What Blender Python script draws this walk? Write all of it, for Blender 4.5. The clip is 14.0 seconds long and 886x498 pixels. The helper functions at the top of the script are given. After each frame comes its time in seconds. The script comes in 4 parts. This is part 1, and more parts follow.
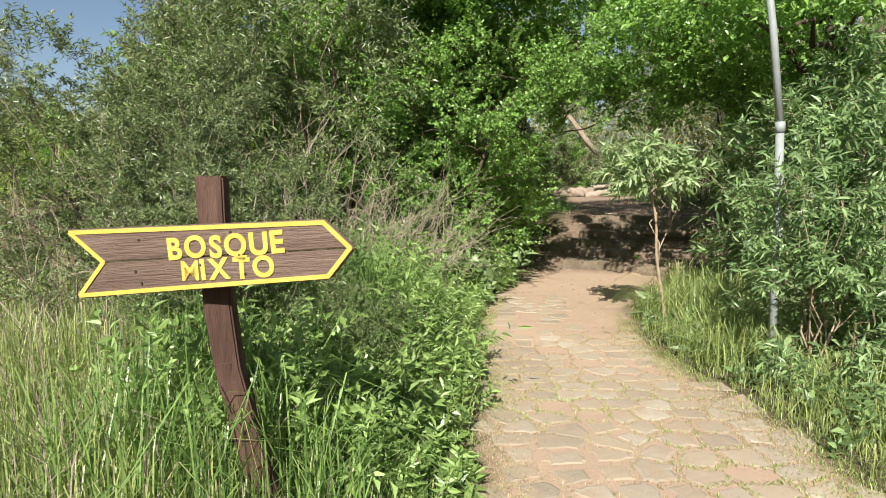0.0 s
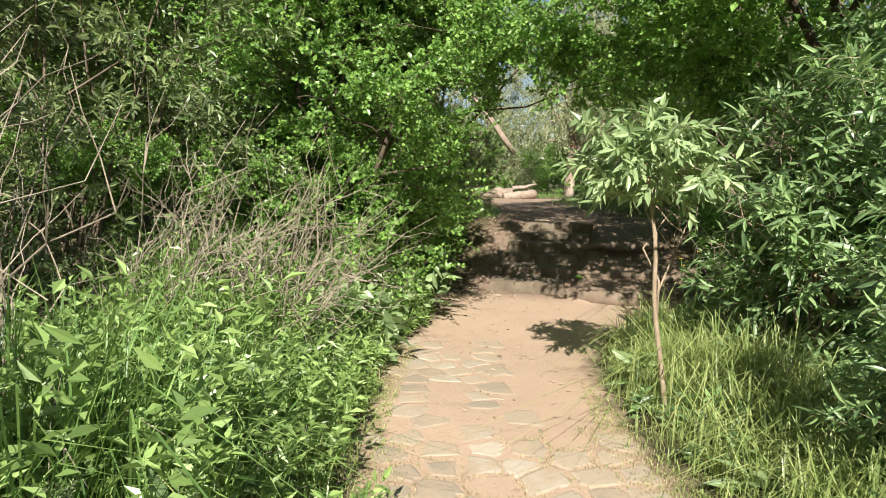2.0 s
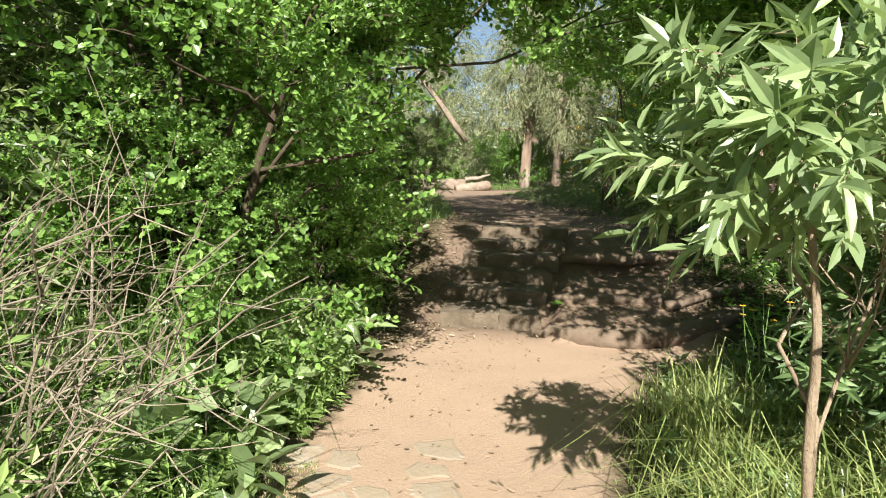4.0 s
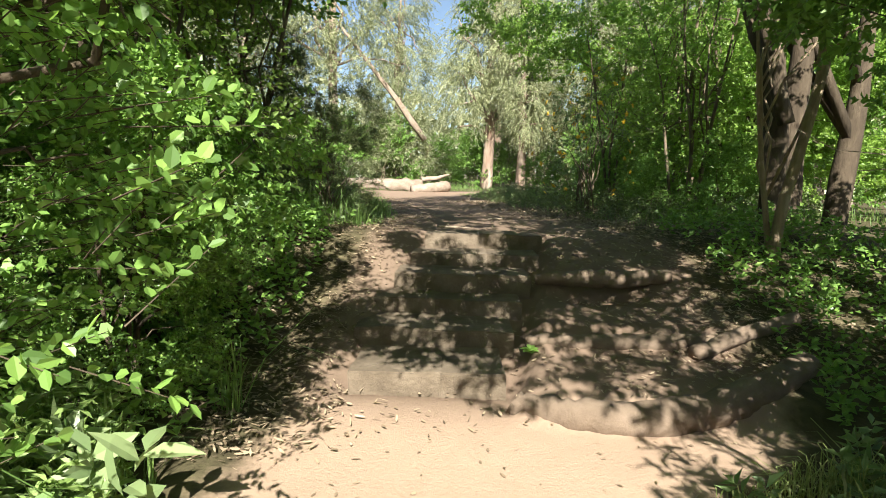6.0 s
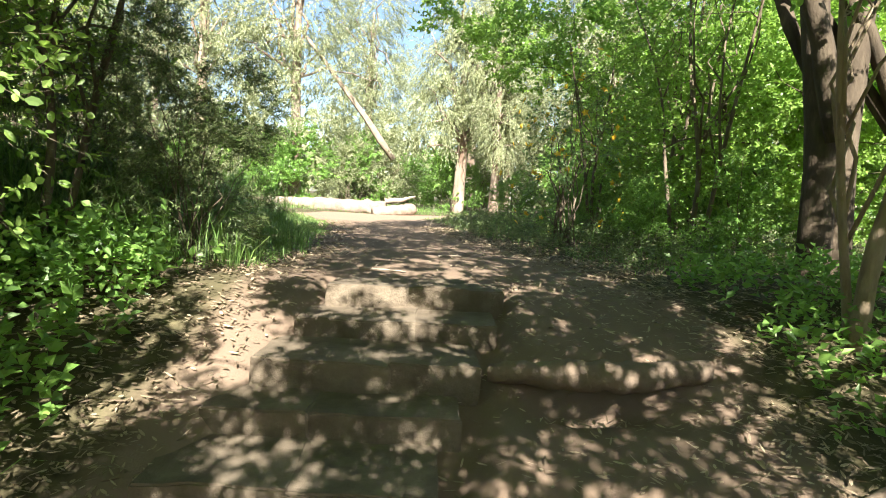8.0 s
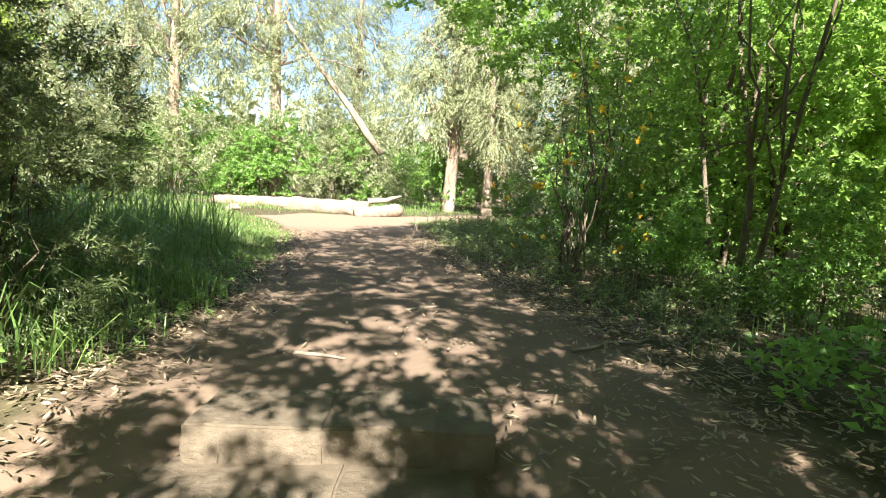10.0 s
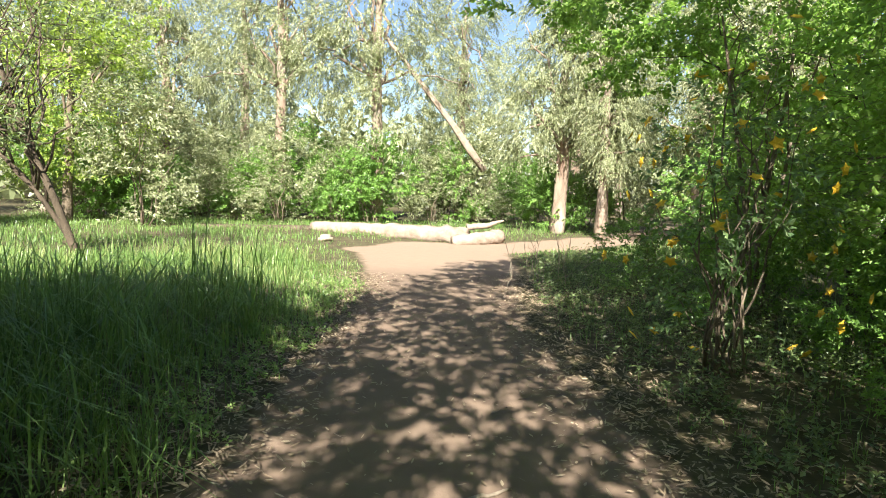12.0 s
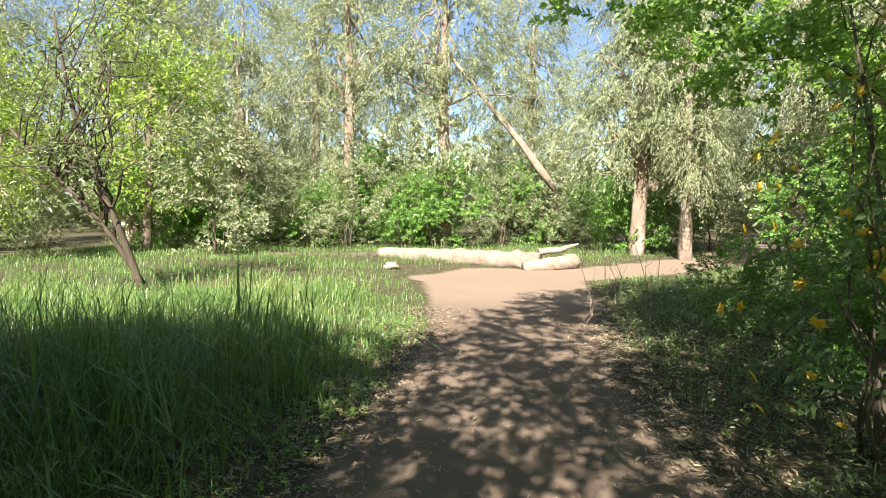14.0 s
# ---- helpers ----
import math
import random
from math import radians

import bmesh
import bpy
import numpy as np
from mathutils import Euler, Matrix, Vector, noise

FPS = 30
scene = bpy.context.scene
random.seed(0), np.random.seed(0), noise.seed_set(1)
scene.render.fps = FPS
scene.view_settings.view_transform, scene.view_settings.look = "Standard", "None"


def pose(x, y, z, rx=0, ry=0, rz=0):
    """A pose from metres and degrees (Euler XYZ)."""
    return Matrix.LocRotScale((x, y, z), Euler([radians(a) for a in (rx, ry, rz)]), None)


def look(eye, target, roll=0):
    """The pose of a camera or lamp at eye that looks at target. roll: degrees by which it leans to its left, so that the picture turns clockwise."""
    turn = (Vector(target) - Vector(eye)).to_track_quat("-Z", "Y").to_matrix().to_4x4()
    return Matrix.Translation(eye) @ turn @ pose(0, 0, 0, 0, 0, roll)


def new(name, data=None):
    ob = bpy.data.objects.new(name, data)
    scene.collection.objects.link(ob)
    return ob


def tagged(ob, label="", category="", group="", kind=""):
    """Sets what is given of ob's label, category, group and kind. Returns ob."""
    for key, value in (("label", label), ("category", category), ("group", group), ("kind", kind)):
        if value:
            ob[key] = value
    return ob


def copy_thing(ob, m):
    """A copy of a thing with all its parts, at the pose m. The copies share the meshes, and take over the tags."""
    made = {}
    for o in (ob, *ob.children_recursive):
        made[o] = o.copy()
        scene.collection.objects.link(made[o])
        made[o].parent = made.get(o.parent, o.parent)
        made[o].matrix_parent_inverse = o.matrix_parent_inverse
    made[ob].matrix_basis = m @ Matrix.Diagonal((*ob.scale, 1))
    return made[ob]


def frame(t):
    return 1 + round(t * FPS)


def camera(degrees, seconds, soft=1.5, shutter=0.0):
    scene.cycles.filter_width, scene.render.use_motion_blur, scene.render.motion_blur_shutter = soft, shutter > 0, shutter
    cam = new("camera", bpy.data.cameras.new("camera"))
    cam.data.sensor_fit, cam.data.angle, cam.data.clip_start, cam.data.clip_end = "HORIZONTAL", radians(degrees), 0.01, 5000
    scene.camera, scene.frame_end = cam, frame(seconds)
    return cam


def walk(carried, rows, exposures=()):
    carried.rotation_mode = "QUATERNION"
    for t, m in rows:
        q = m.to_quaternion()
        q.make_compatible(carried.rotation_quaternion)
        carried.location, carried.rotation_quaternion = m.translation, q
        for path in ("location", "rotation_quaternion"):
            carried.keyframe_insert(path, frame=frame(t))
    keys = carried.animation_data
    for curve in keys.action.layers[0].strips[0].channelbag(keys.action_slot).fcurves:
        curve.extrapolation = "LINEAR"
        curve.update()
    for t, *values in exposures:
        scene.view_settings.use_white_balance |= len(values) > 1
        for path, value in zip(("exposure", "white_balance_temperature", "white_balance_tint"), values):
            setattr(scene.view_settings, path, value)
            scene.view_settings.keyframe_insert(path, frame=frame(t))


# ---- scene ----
cam = camera(74.7, 14.0, 1.0)
METRES, EYE, TILT, LEAN, TURN = 13.5, 1.5, -6.5, 0.0, 0.0
ROWS = [
    (0.0, 0.0, 0.0, 0.0, 0.0, 0.0, -0.0),
    (0.5, 0.0096, 0.0439, 0.0018, -2.38, -0.22, 0.01),
    (1.0, 0.014, 0.0902, 0.0079, -4.29, -0.16, -0.2),
    (1.5, 0.019, 0.1353, 0.0149, -6.29, -0.02, -0.45),
    (2.0, 0.0227, 0.1827, 0.0191, -8.45, -0.15, -0.58),
    (2.5, 0.0341, 0.227, 0.0251, -10.05, -0.38, -0.58),
    (3.0, 0.0447, 0.264, 0.0368, -11.55, -0.83, -0.26),
    (5.5, 0.0994, 0.4499, 0.045, -15.28, -1.26, 0.03),
    (6.0, 0.1229, 0.4878, 0.0473, -16.69, -0.83, 0.37),
    (6.5, 0.1455, 0.5281, 0.0519, -17.53, -0.3, 0.17),
    (7.0, 0.1676, 0.5626, 0.0562, -18.1, 0.55, -0.25),
    (7.5, 0.1852, 0.5947, 0.0595, -18.82, 1.45, -0.83),
    (10.0, 0.2497, 0.7363, 0.1012, -19.68, 0.48, -1.03),
    (10.5, 0.2775, 0.7731, 0.1127, -18.85, 0.42, -0.68),
    (11.0, 0.2909, 0.7978, 0.1208, -16.98, 0.5, -0.86),
    (11.5, 0.3028, 0.8313, 0.1387, -13.54, 0.56, -1.09),
    (12.0, 0.3063, 0.8535, 0.1539, -8.55, 1.0, -0.86),
    (12.5, 0.315, 0.8783, 0.1603, -4.14, 1.52, -0.5),
    (13.0, 0.3136, 0.8988, 0.1649, -2.7, 2.05, -0.42),
    (13.5, 0.3145, 0.9092, 0.1702, -2.06, 2.41, -0.33),
    (14.0, 0.315, 0.9103, 0.1715, -1.6, 2.78, -0.26),
]
EXPOSURES = [(0.0, 1.06), (1.5, 1.14), (3.0, 1.23), (5.5, 1.42), (7.5, 2.25), (10.0, 2.27), (12.0, 2.0), (14.0, 1.8)]
walk(cam, [(t, pose(0, 0, EYE, TILT, LEAN, TURN) @ pose(METRES * x, METRES * y, METRES * z, 90 + pitch, roll, yaw)) for t, x, y, z, yaw, pitch, roll in ROWS], EXPOSURES)

# ---- sky and sun ----
SUN = Vector((-0.18, -0.76, 0.62)).normalized()
world = bpy.data.worlds.new("sky")
scene.world = world
world.use_nodes = True
wn = world.node_tree
sky = wn.nodes.new("ShaderNodeTexSky")
sky.sky_type = 'NISHITA'
sky.sun_disc = False
sky.sun_elevation = math.asin(SUN.z)
sky.sun_rotation = math.atan2(SUN.x, SUN.y)
wn.links.new(sky.outputs[0], wn.nodes["Background"].inputs[0])
wn.nodes["Background"].inputs[1].default_value = 0.052
sun = new("sun", bpy.data.lights.new("sun", 'SUN'))
sun.data.energy, sun.data.angle, sun.data.color = 5.0, radians(0.55), (1.0, 0.95, 0.86)
sun.matrix_world = look(SUN * 60, (0, 0, 0))


# ---- materials ----
def shader(name, rough=0.8):
    m = bpy.data.materials.new(name)
    m.use_nodes = True
    t = m.node_tree
    b = t.nodes["Principled BSDF"]
    b.inputs["Roughness"].default_value = rough
    b.inputs["Specular IOR Level"].default_value = 0.3
    return m, t, b


def noise_tex(t, scale, detail=4.0, rough=0.6, vec=None):
    n = t.nodes.new("ShaderNodeTexNoise")
    n.inputs["Scale"].default_value, n.inputs["Detail"].default_value, n.inputs["Roughness"].default_value = scale, detail, rough
    if vec is None:
        vec = t.nodes.new("ShaderNodeNewGeometry").outputs["Position"]
    t.links.new(vec, n.inputs["Vector"])
    return n.outputs["Fac"]


def ramp(t, fac, stops):
    r = t.nodes.new("ShaderNodeValToRGB")
    els = r.color_ramp.elements
    while len(els) < len(stops):
        els.new(0.5)
    for e, (p, c) in zip(els, stops):
        e.position, e.color = p, (*c, 1) if len(c) == 3 else c
    t.links.new(fac, r.inputs["Fac"])
    return r.outputs["Color"]


def mix(t, fac, a, b, kind='MIX'):
    n = t.nodes.new("ShaderNodeMix")
    n.data_type, n.blend_type = 'RGBA', kind
    for socket, value in ((n.inputs["Factor"], fac), (n.inputs["A"], a), (n.inputs["B"], b)):
        if hasattr(value, "links"):
            t.links.new(value, socket)
        elif isinstance(value, (int, float)):
            socket.default_value = value
        else:
            socket.default_value = (*value, 1)
    return n.outputs["Result"]


def bump(t, b, height, strength=0.5, dist=0.02):
    n = t.nodes.new("ShaderNodeBump")
    n.inputs["Strength"].default_value, n.inputs["Distance"].default_value = strength, dist
    t.links.new(height, n.inputs["Height"])
    t.links.new(n.outputs["Normal"], b.inputs["Normal"])


def leaf_material(name, dark, mid, light, trans=0.35, rough=0.38):
    m, t, b = shader(name, rough)
    g = t.nodes.new("ShaderNodeNewGeometry")
    c = ramp(t, g.outputs["Random Per Island"], [(0.0, tuple(v * 0.7 for v in dark)), (0.5, mid), (1.0, tuple(v * 1.2 for v in light))])
    c = mix(t, noise_tex(t, 1.3, 2), c, mix(t, 0.5, c, tuple(v * 0.7 for v in mid)))
    c = mix(t, 0.10, c, (0.13, 0.16, 0.18))
    t.links.new(c, b.inputs["Base Color"])
    b.inputs["Specular IOR Level"].default_value = 0.5
    tr = t.nodes.new("ShaderNodeBsdfTranslucent")
    t.links.new(mix(t, 0.45, c, (light[0] * 1.5, light[1] * 1.6, light[2] * 0.9)), tr.inputs["Color"])
    ms = t.nodes.new("ShaderNodeMixShader")
    ms.inputs[0].default_value = trans * 0.8
    t.links.new(b.outputs[0], ms.inputs[1])
    t.links.new(tr.outputs[0], ms.inputs[2])
    t.links.new(ms.outputs[0], t.nodes["Material Output"].inputs["Surface"])
    return m


def bark_material(name, a, b2, c2, scale=6.0, stretch=0.25):
    m, t, b = shader(name, 0.9)
    tc = t.nodes.new("ShaderNodeTexCoord")
    mp = t.nodes.new("ShaderNodeMapping")
    mp.inputs["Scale"].default_value = (1, 1, stretch)
    t.links.new(tc.outputs["Object"], mp.inputs["Vector"])
    n1 = noise_tex(t, scale, 8, 0.65, mp.outputs[0])
    n2 = noise_tex(t, scale * 5, 6, 0.7, mp.outputs[0])
    c = ramp(t, n1, [(0.3, a), (0.5, b2), (0.7, c2)])
    c = mix(t, n2, c, mix(t, 0.6, c, a))
    t.links.new(c, b.inputs["Base Color"])
    bump(t, b, n2, 0.7, 0.03)
    return m


def plain_material(name, stops, scale, rough=0.85, relief=0.4, dist=0.01):
    m, t, b = shader(name, rough)
    tc = t.nodes.new("ShaderNodeTexCoord")
    n1 = noise_tex(t, scale, 8, 0.65, tc.outputs["Object"])
    n2 = noise_tex(t, scale * 7, 6, 0.7, tc.outputs["Object"])
    c = ramp(t, n1, stops)
    c = mix(t, n2, c, mix(t, 0.5, c, stops[0][1]))
    t.links.new(c, b.inputs["Base Color"])
    bump(t, b, n2, relief, dist)
    return m


def ground_material():
    m, t, b = shader("soil", 0.95)
    b.inputs["Specular IOR Level"].default_value = 0.15
    big, mid, fine = noise_tex(t, 0.7, 5), noise_tex(t, 5, 6), noise_tex(t, 45, 6, 0.7)
    soil = ramp(t, mid, [(0.3, (0.055, 0.047, 0.026)), (0.55, (0.115, 0.10, 0.055)), (0.75, (0.18, 0.155, 0.085))])
    soil = mix(t, fine, soil, mix(t, 0.5, soil, (0.03, 0.025, 0.015)))
    dirt = ramp(t, mid, [(0.3, (0.235, 0.17, 0.11)), (0.5, (0.29, 0.212, 0.143)), (0.72, (0.345, 0.265, 0.187))])
    dirt = mix(t, big, dirt, mix(t, 0.55, dirt, (0.25, 0.15, 0.10)))
    dirt = mix(t, fine, dirt, mix(t, 0.3, dirt, (0.15, 0.10, 0.065)))
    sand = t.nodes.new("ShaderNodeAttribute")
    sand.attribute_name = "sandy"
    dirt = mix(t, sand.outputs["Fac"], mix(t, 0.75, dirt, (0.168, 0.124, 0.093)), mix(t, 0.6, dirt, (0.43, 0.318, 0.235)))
    a = t.nodes.new("ShaderNodeAttribute")
    a.attribute_name = "trodden"
    edge = t.nodes.new("ShaderNodeMath")
    edge.operation = 'MULTIPLY_ADD'
    t.links.new(mid, edge.inputs[0])
    edge.inputs[1].default_value = 0.5
    t.links.new(a.outputs["Fac"], edge.inputs[2])
    f = ramp(t, edge.outputs[0], [(0.55, (0, 0, 0)), (0.85, (1, 1, 1))])
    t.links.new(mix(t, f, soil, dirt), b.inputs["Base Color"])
    bump(t, b, fine, 0.5, 0.015)
    return m


GROUND = ground_material()
STONE = plain_material("path stone", [(0.3, (0.27, 0.205, 0.14)), (0.5, (0.345, 0.27, 0.19)), (0.72, (0.41, 0.345, 0.26))], 3.0, 0.85, 0.6, 0.012)
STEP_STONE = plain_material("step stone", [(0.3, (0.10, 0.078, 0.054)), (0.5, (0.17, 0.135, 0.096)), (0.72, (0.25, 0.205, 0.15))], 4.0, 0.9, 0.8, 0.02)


def dusted(m, dust):
    """Earth lying on whatever faces up."""
    t = m.node_tree
    b = t.nodes["Principled BSDF"]
    g = t.nodes.new("ShaderNodeNewGeometry")
    sep = t.nodes.new("ShaderNodeSeparateXYZ")
    t.links.new(g.outputs["True Normal"], sep.inputs[0])
    up = t.nodes.new("ShaderNodeMath")
    up.operation = 'MULTIPLY_ADD'
    t.links.new(noise_tex(t, 7, 5), up.inputs[0])
    up.inputs[1].default_value = 0.5
    t.links.new(sep.outputs[2], up.inputs[2])
    f = ramp(t, up.outputs[0], [(1.0, (0, 0, 0)), (1.45, (1, 1, 1))])
    old = b.inputs["Base Color"].links[0].from_socket
    t.links.new(mix(t, f, old, mix(t, noise_tex(t, 30, 5), dust, tuple(v * 0.7 for v in dust))), b.inputs["Base Color"])


dusted(STEP_STONE, (0.165, 0.124, 0.088))
tn = STONE.node_tree
oi = tn.nodes.new("ShaderNodeObjectInfo")
base_in = tn.nodes["Principled BSDF"].inputs["Base Color"]
was = base_in.links[0].from_socket
tone = ramp(tn, oi.outputs["Random"], [(0.0, (0.22, 0.19, 0.15)), (0.35, (0.34, 0.28, 0.205)), (0.7, (0.30, 0.262, 0.21)), (1.0, (0.41, 0.365, 0.295))])
worn = ramp(tn, noise_tex(tn, 5.0, 6), [(0.46, (0, 0, 0)), (0.64, (1, 1, 1))])
sandy_top = mix(tn, noise_tex(tn, 60, 4), (0.37, 0.282, 0.20), (0.28, 0.22, 0.15))
tn.links.new(mix(tn, worn, mix(tn, 0.7, was, tone), sandy_top), base_in)
LOG_EARTH = plain_material("earthy log", [(0.3, (0.12, 0.088, 0.062)), (0.5, (0.18, 0.136, 0.098)), (0.72, (0.25, 0.19, 0.14))], 5.0, 0.9, 0.7, 0.015)
dusted(LOG_EARTH, (0.19, 0.148, 0.105))
LOG_GREY = bark_material("weathered log", (0.17, 0.125, 0.09), (0.31, 0.245, 0.19), (0.43, 0.36, 0.295), 3.0, 1.0)
BARK_DARK = bark_material("dark bark", (0.045, 0.034, 0.023), (0.095, 0.072, 0.048), (0.165, 0.13, 0.088), 7, 0.3)
BARK_EUC = bark_material("gum bark", (0.16, 0.10, 0.07), (0.33, 0.26, 0.20), (0.60, 0.54, 0.46), 1.6, 0.3)
BARK_TWIG = bark_material("twig bark", (0.10, 0.075, 0.05), (0.19, 0.15, 0.105), (0.28, 0.23, 0.17), 9, 0.4)
DRY = bark_material("dry stalk", (0.20, 0.165, 0.12), (0.34, 0.285, 0.215), (0.46, 0.40, 0.31), 9, 0.4)
SAP_BARK = bark_material("pale sapling bark", (0.20, 0.15, 0.10), (0.36, 0.28, 0.19), (0.46, 0.38, 0.28), 9, 0.4)
LEAF_BRIGHT = leaf_material("bright leaf", (0.08, 0.165, 0.03), (0.18, 0.335, 0.06), (0.29, 0.47, 0.095), 0.48)
LEAF_MATT = leaf_material("grey-green leaf", (0.06, 0.095, 0.03), (0.135, 0.19, 0.058), (0.26, 0.315, 0.12), 0.3)
LEAF_BROAD = leaf_material("broad leaf", (0.085, 0.155, 0.055), (0.165, 0.265, 0.09), (0.28, 0.40, 0.155), 0.38)
LEAF_YOUNG = leaf_material("young leaf", (0.15, 0.26, 0.045), (0.245, 0.39, 0.07), (0.34, 0.50, 0.11), 0.62)
LEAF_SAP = leaf_material("sapling leaf", (0.165, 0.25, 0.095), (0.265, 0.365, 0.15), (0.36, 0.46, 0.21), 0.38)
LEAF_EUC = leaf_material("gum leaf", (0.115, 0.145, 0.055), (0.245, 0.275, 0.13), (0.45, 0.46, 0.27), 0.35)
LEAF_LIME = leaf_material("lime leaf", (0.145, 0.217, 0.029), (0.261, 0.362, 0.051), (0.406, 0.507, 0.087), 0.45)
LEAF_WEED = leaf_material("weed leaf", (0.13, 0.22, 0.05), (0.24, 0.36, 0.09), (0.34, 0.47, 0.15), 0.42)
GRASS = leaf_material("grass blade", (0.075, 0.155, 0.028), (0.145, 0.265, 0.052), (0.27, 0.385, 0.105), 0.4)
GRASS_PALE = leaf_material("seeding grass blade", (0.160, 0.232, 0.058), (0.275, 0.362, 0.102), (0.478, 0.493, 0.203), 0.4)
STRAW = leaf_material("trodden straw", (0.22, 0.17, 0.08), (0.36, 0.29, 0.15), (0.48, 0.41, 0.24), 0.2, 0.7)
DEAD_LEAF = leaf_material("fallen leaf", (0.14, 0.09, 0.05), (0.28, 0.20, 0.12), (0.45, 0.36, 0.24), 0.1, 0.7)
PETAL = leaf_material("yellow petal", (0.70, 0.36, 0.01), (0.80, 0.48, 0.02), (0.85, 0.60, 0.05), 0.3)
SIGN_WOOD = bark_material("brown stained board", (0.10, 0.064, 0.05), (0.165, 0.112, 0.088), (0.235, 0.172, 0.14), 16, 1)
for nd in SIGN_WOOD.node_tree.nodes:
    if nd.type == 'MAPPING':
        nd.inputs["Scale"].default_value = (0.07, 1, 1)
POST_WOOD = bark_material("reddish post wood", (0.05, 0.026, 0.019), (0.095, 0.052, 0.038), (0.16, 0.095, 0.072), 16, 0.12)
YELLOW = plain_material("yellow sign paint", [(0.3, (0.43, 0.31, 0.05)), (0.6, (0.50, 0.385, 0.09))], 12, 0.55, 0.15, 0.003)
STEEL = plain_material("galvanised pole", [(0.3, (0.20, 0.22, 0.215)), (0.7, (0.31, 0.335, 0.33))], 8, 0.5, 0.1, 0.003)


# ---- mesh helpers ----
def mesh_of(name, V, F, mat, smooth=False):
    me = bpy.data.meshes.new(name)
    V, F = np.asarray(V, np.float32), np.asarray(F, np.int32)
    k = F.shape[1]
    me.vertices.add(len(V))
    me.vertices.foreach_set("co", V.ravel())
    me.loops.add(F.size)
    me.loops.foreach_set("vertex_index", F.ravel())
    me.polygons.add(len(F))
    me.polygons.foreach_set("loop_start", np.arange(0, F.size, k, dtype=np.int32))
    me.update(calc_edges=True)
    me.polygons.foreach_set("use_smooth", np.full(len(F), smooth))
    me.materials.append(mat)
    return me


def solid(name, VF, mat, parent=None, label="", smooth=False):
    ob = new(name, mesh_of(name, *VF, mat, smooth))
    ob.parent = parent
    return tagged(ob, label)


def part(name, bm, mat, parent, label="", smooth=False):
    me = bpy.data.meshes.new(name)
    bm.to_mesh(me)
    bm.free()
    me.materials.append(mat)
    if smooth:
        for p in me.polygons:
            p.use_smooth = True
    ob = new(name, me)
    ob.parent = parent
    return tagged(ob, label)


def thing(name, x, y, z, label, category, group=""):
    ob = new(name)
    ob.location = (x, y, z)
    return tagged(ob, label, category, group)


def join(bits):
    V, F, n = [], [], 0
    for v, f in bits:
        V.append(v)
        F.append(np.asarray(f) + n)
        n += len(v)
    return np.concatenate(V), np.concatenate(F)


def unit(v):
    return v / (np.linalg.norm(v, axis=-1, keepdims=True) + 1e-9)


def tube(P, R, sides=6, rough=0.0, rng=None):
    P = np.asarray(P, float)
    n = len(P)
    R = np.broadcast_to(np.asarray(R, float), (n,))
    T = unit(np.gradient(P, axis=0))
    ref = np.array((0.0, 0, 1)) if abs(T[:, 2]).mean() < 0.8 else np.array((1.0, 0, 0))
    A = unit(np.cross(T, ref))
    B = np.cross(T, A)
    a = np.linspace(0, 2 * np.pi, sides, endpoint=False)
    rad = R[:, None] * (1 + (rng.normal(0, rough, (n, sides)) if rng is not None and rough else 0))
    V = P[:, None] + rad[..., None] * (np.cos(a)[None, :, None] * A[:, None] + np.sin(a)[None, :, None] * B[:, None])
    V = np.concatenate([V.reshape(-1, 3), P[:1], P[-1:]])
    i, j = np.meshgrid(np.arange(n - 1), np.arange(sides), indexing="ij")
    p, q = (i * sides + j).ravel(), (i * sides + (j + 1) % sides).ravel()
    F = np.concatenate([np.stack([p, q, q + sides], 1), np.stack([p, q + sides, p + sides], 1)])
    k = np.arange(sides)
    e = (n - 1) * sides
    caps = np.concatenate([np.stack([(k + 1) % sides, k, np.full(sides, n * sides)], 1),
                           np.stack([e + k, e + (k + 1) % sides, np.full(sides, n * sides + 1)], 1)])
    return V, np.concatenate([F, caps])


def bend(rng, a, b, n=7, sag=0.0, wobble=0.05):
    """A crooked line from a to b."""
    a, b = np.asarray(a, float), np.asarray(b, float)
    s = np.linspace(0, 1, n)[:, None]
    d = np.linalg.norm(b - a)
    P = a + (b - a) * s + rng.normal(0, wobble * d, (n, 3)) * np.sin(np.pi * s)
    P[:, 2] += sag * d * np.sin(np.pi * s[:, 0])
    return P


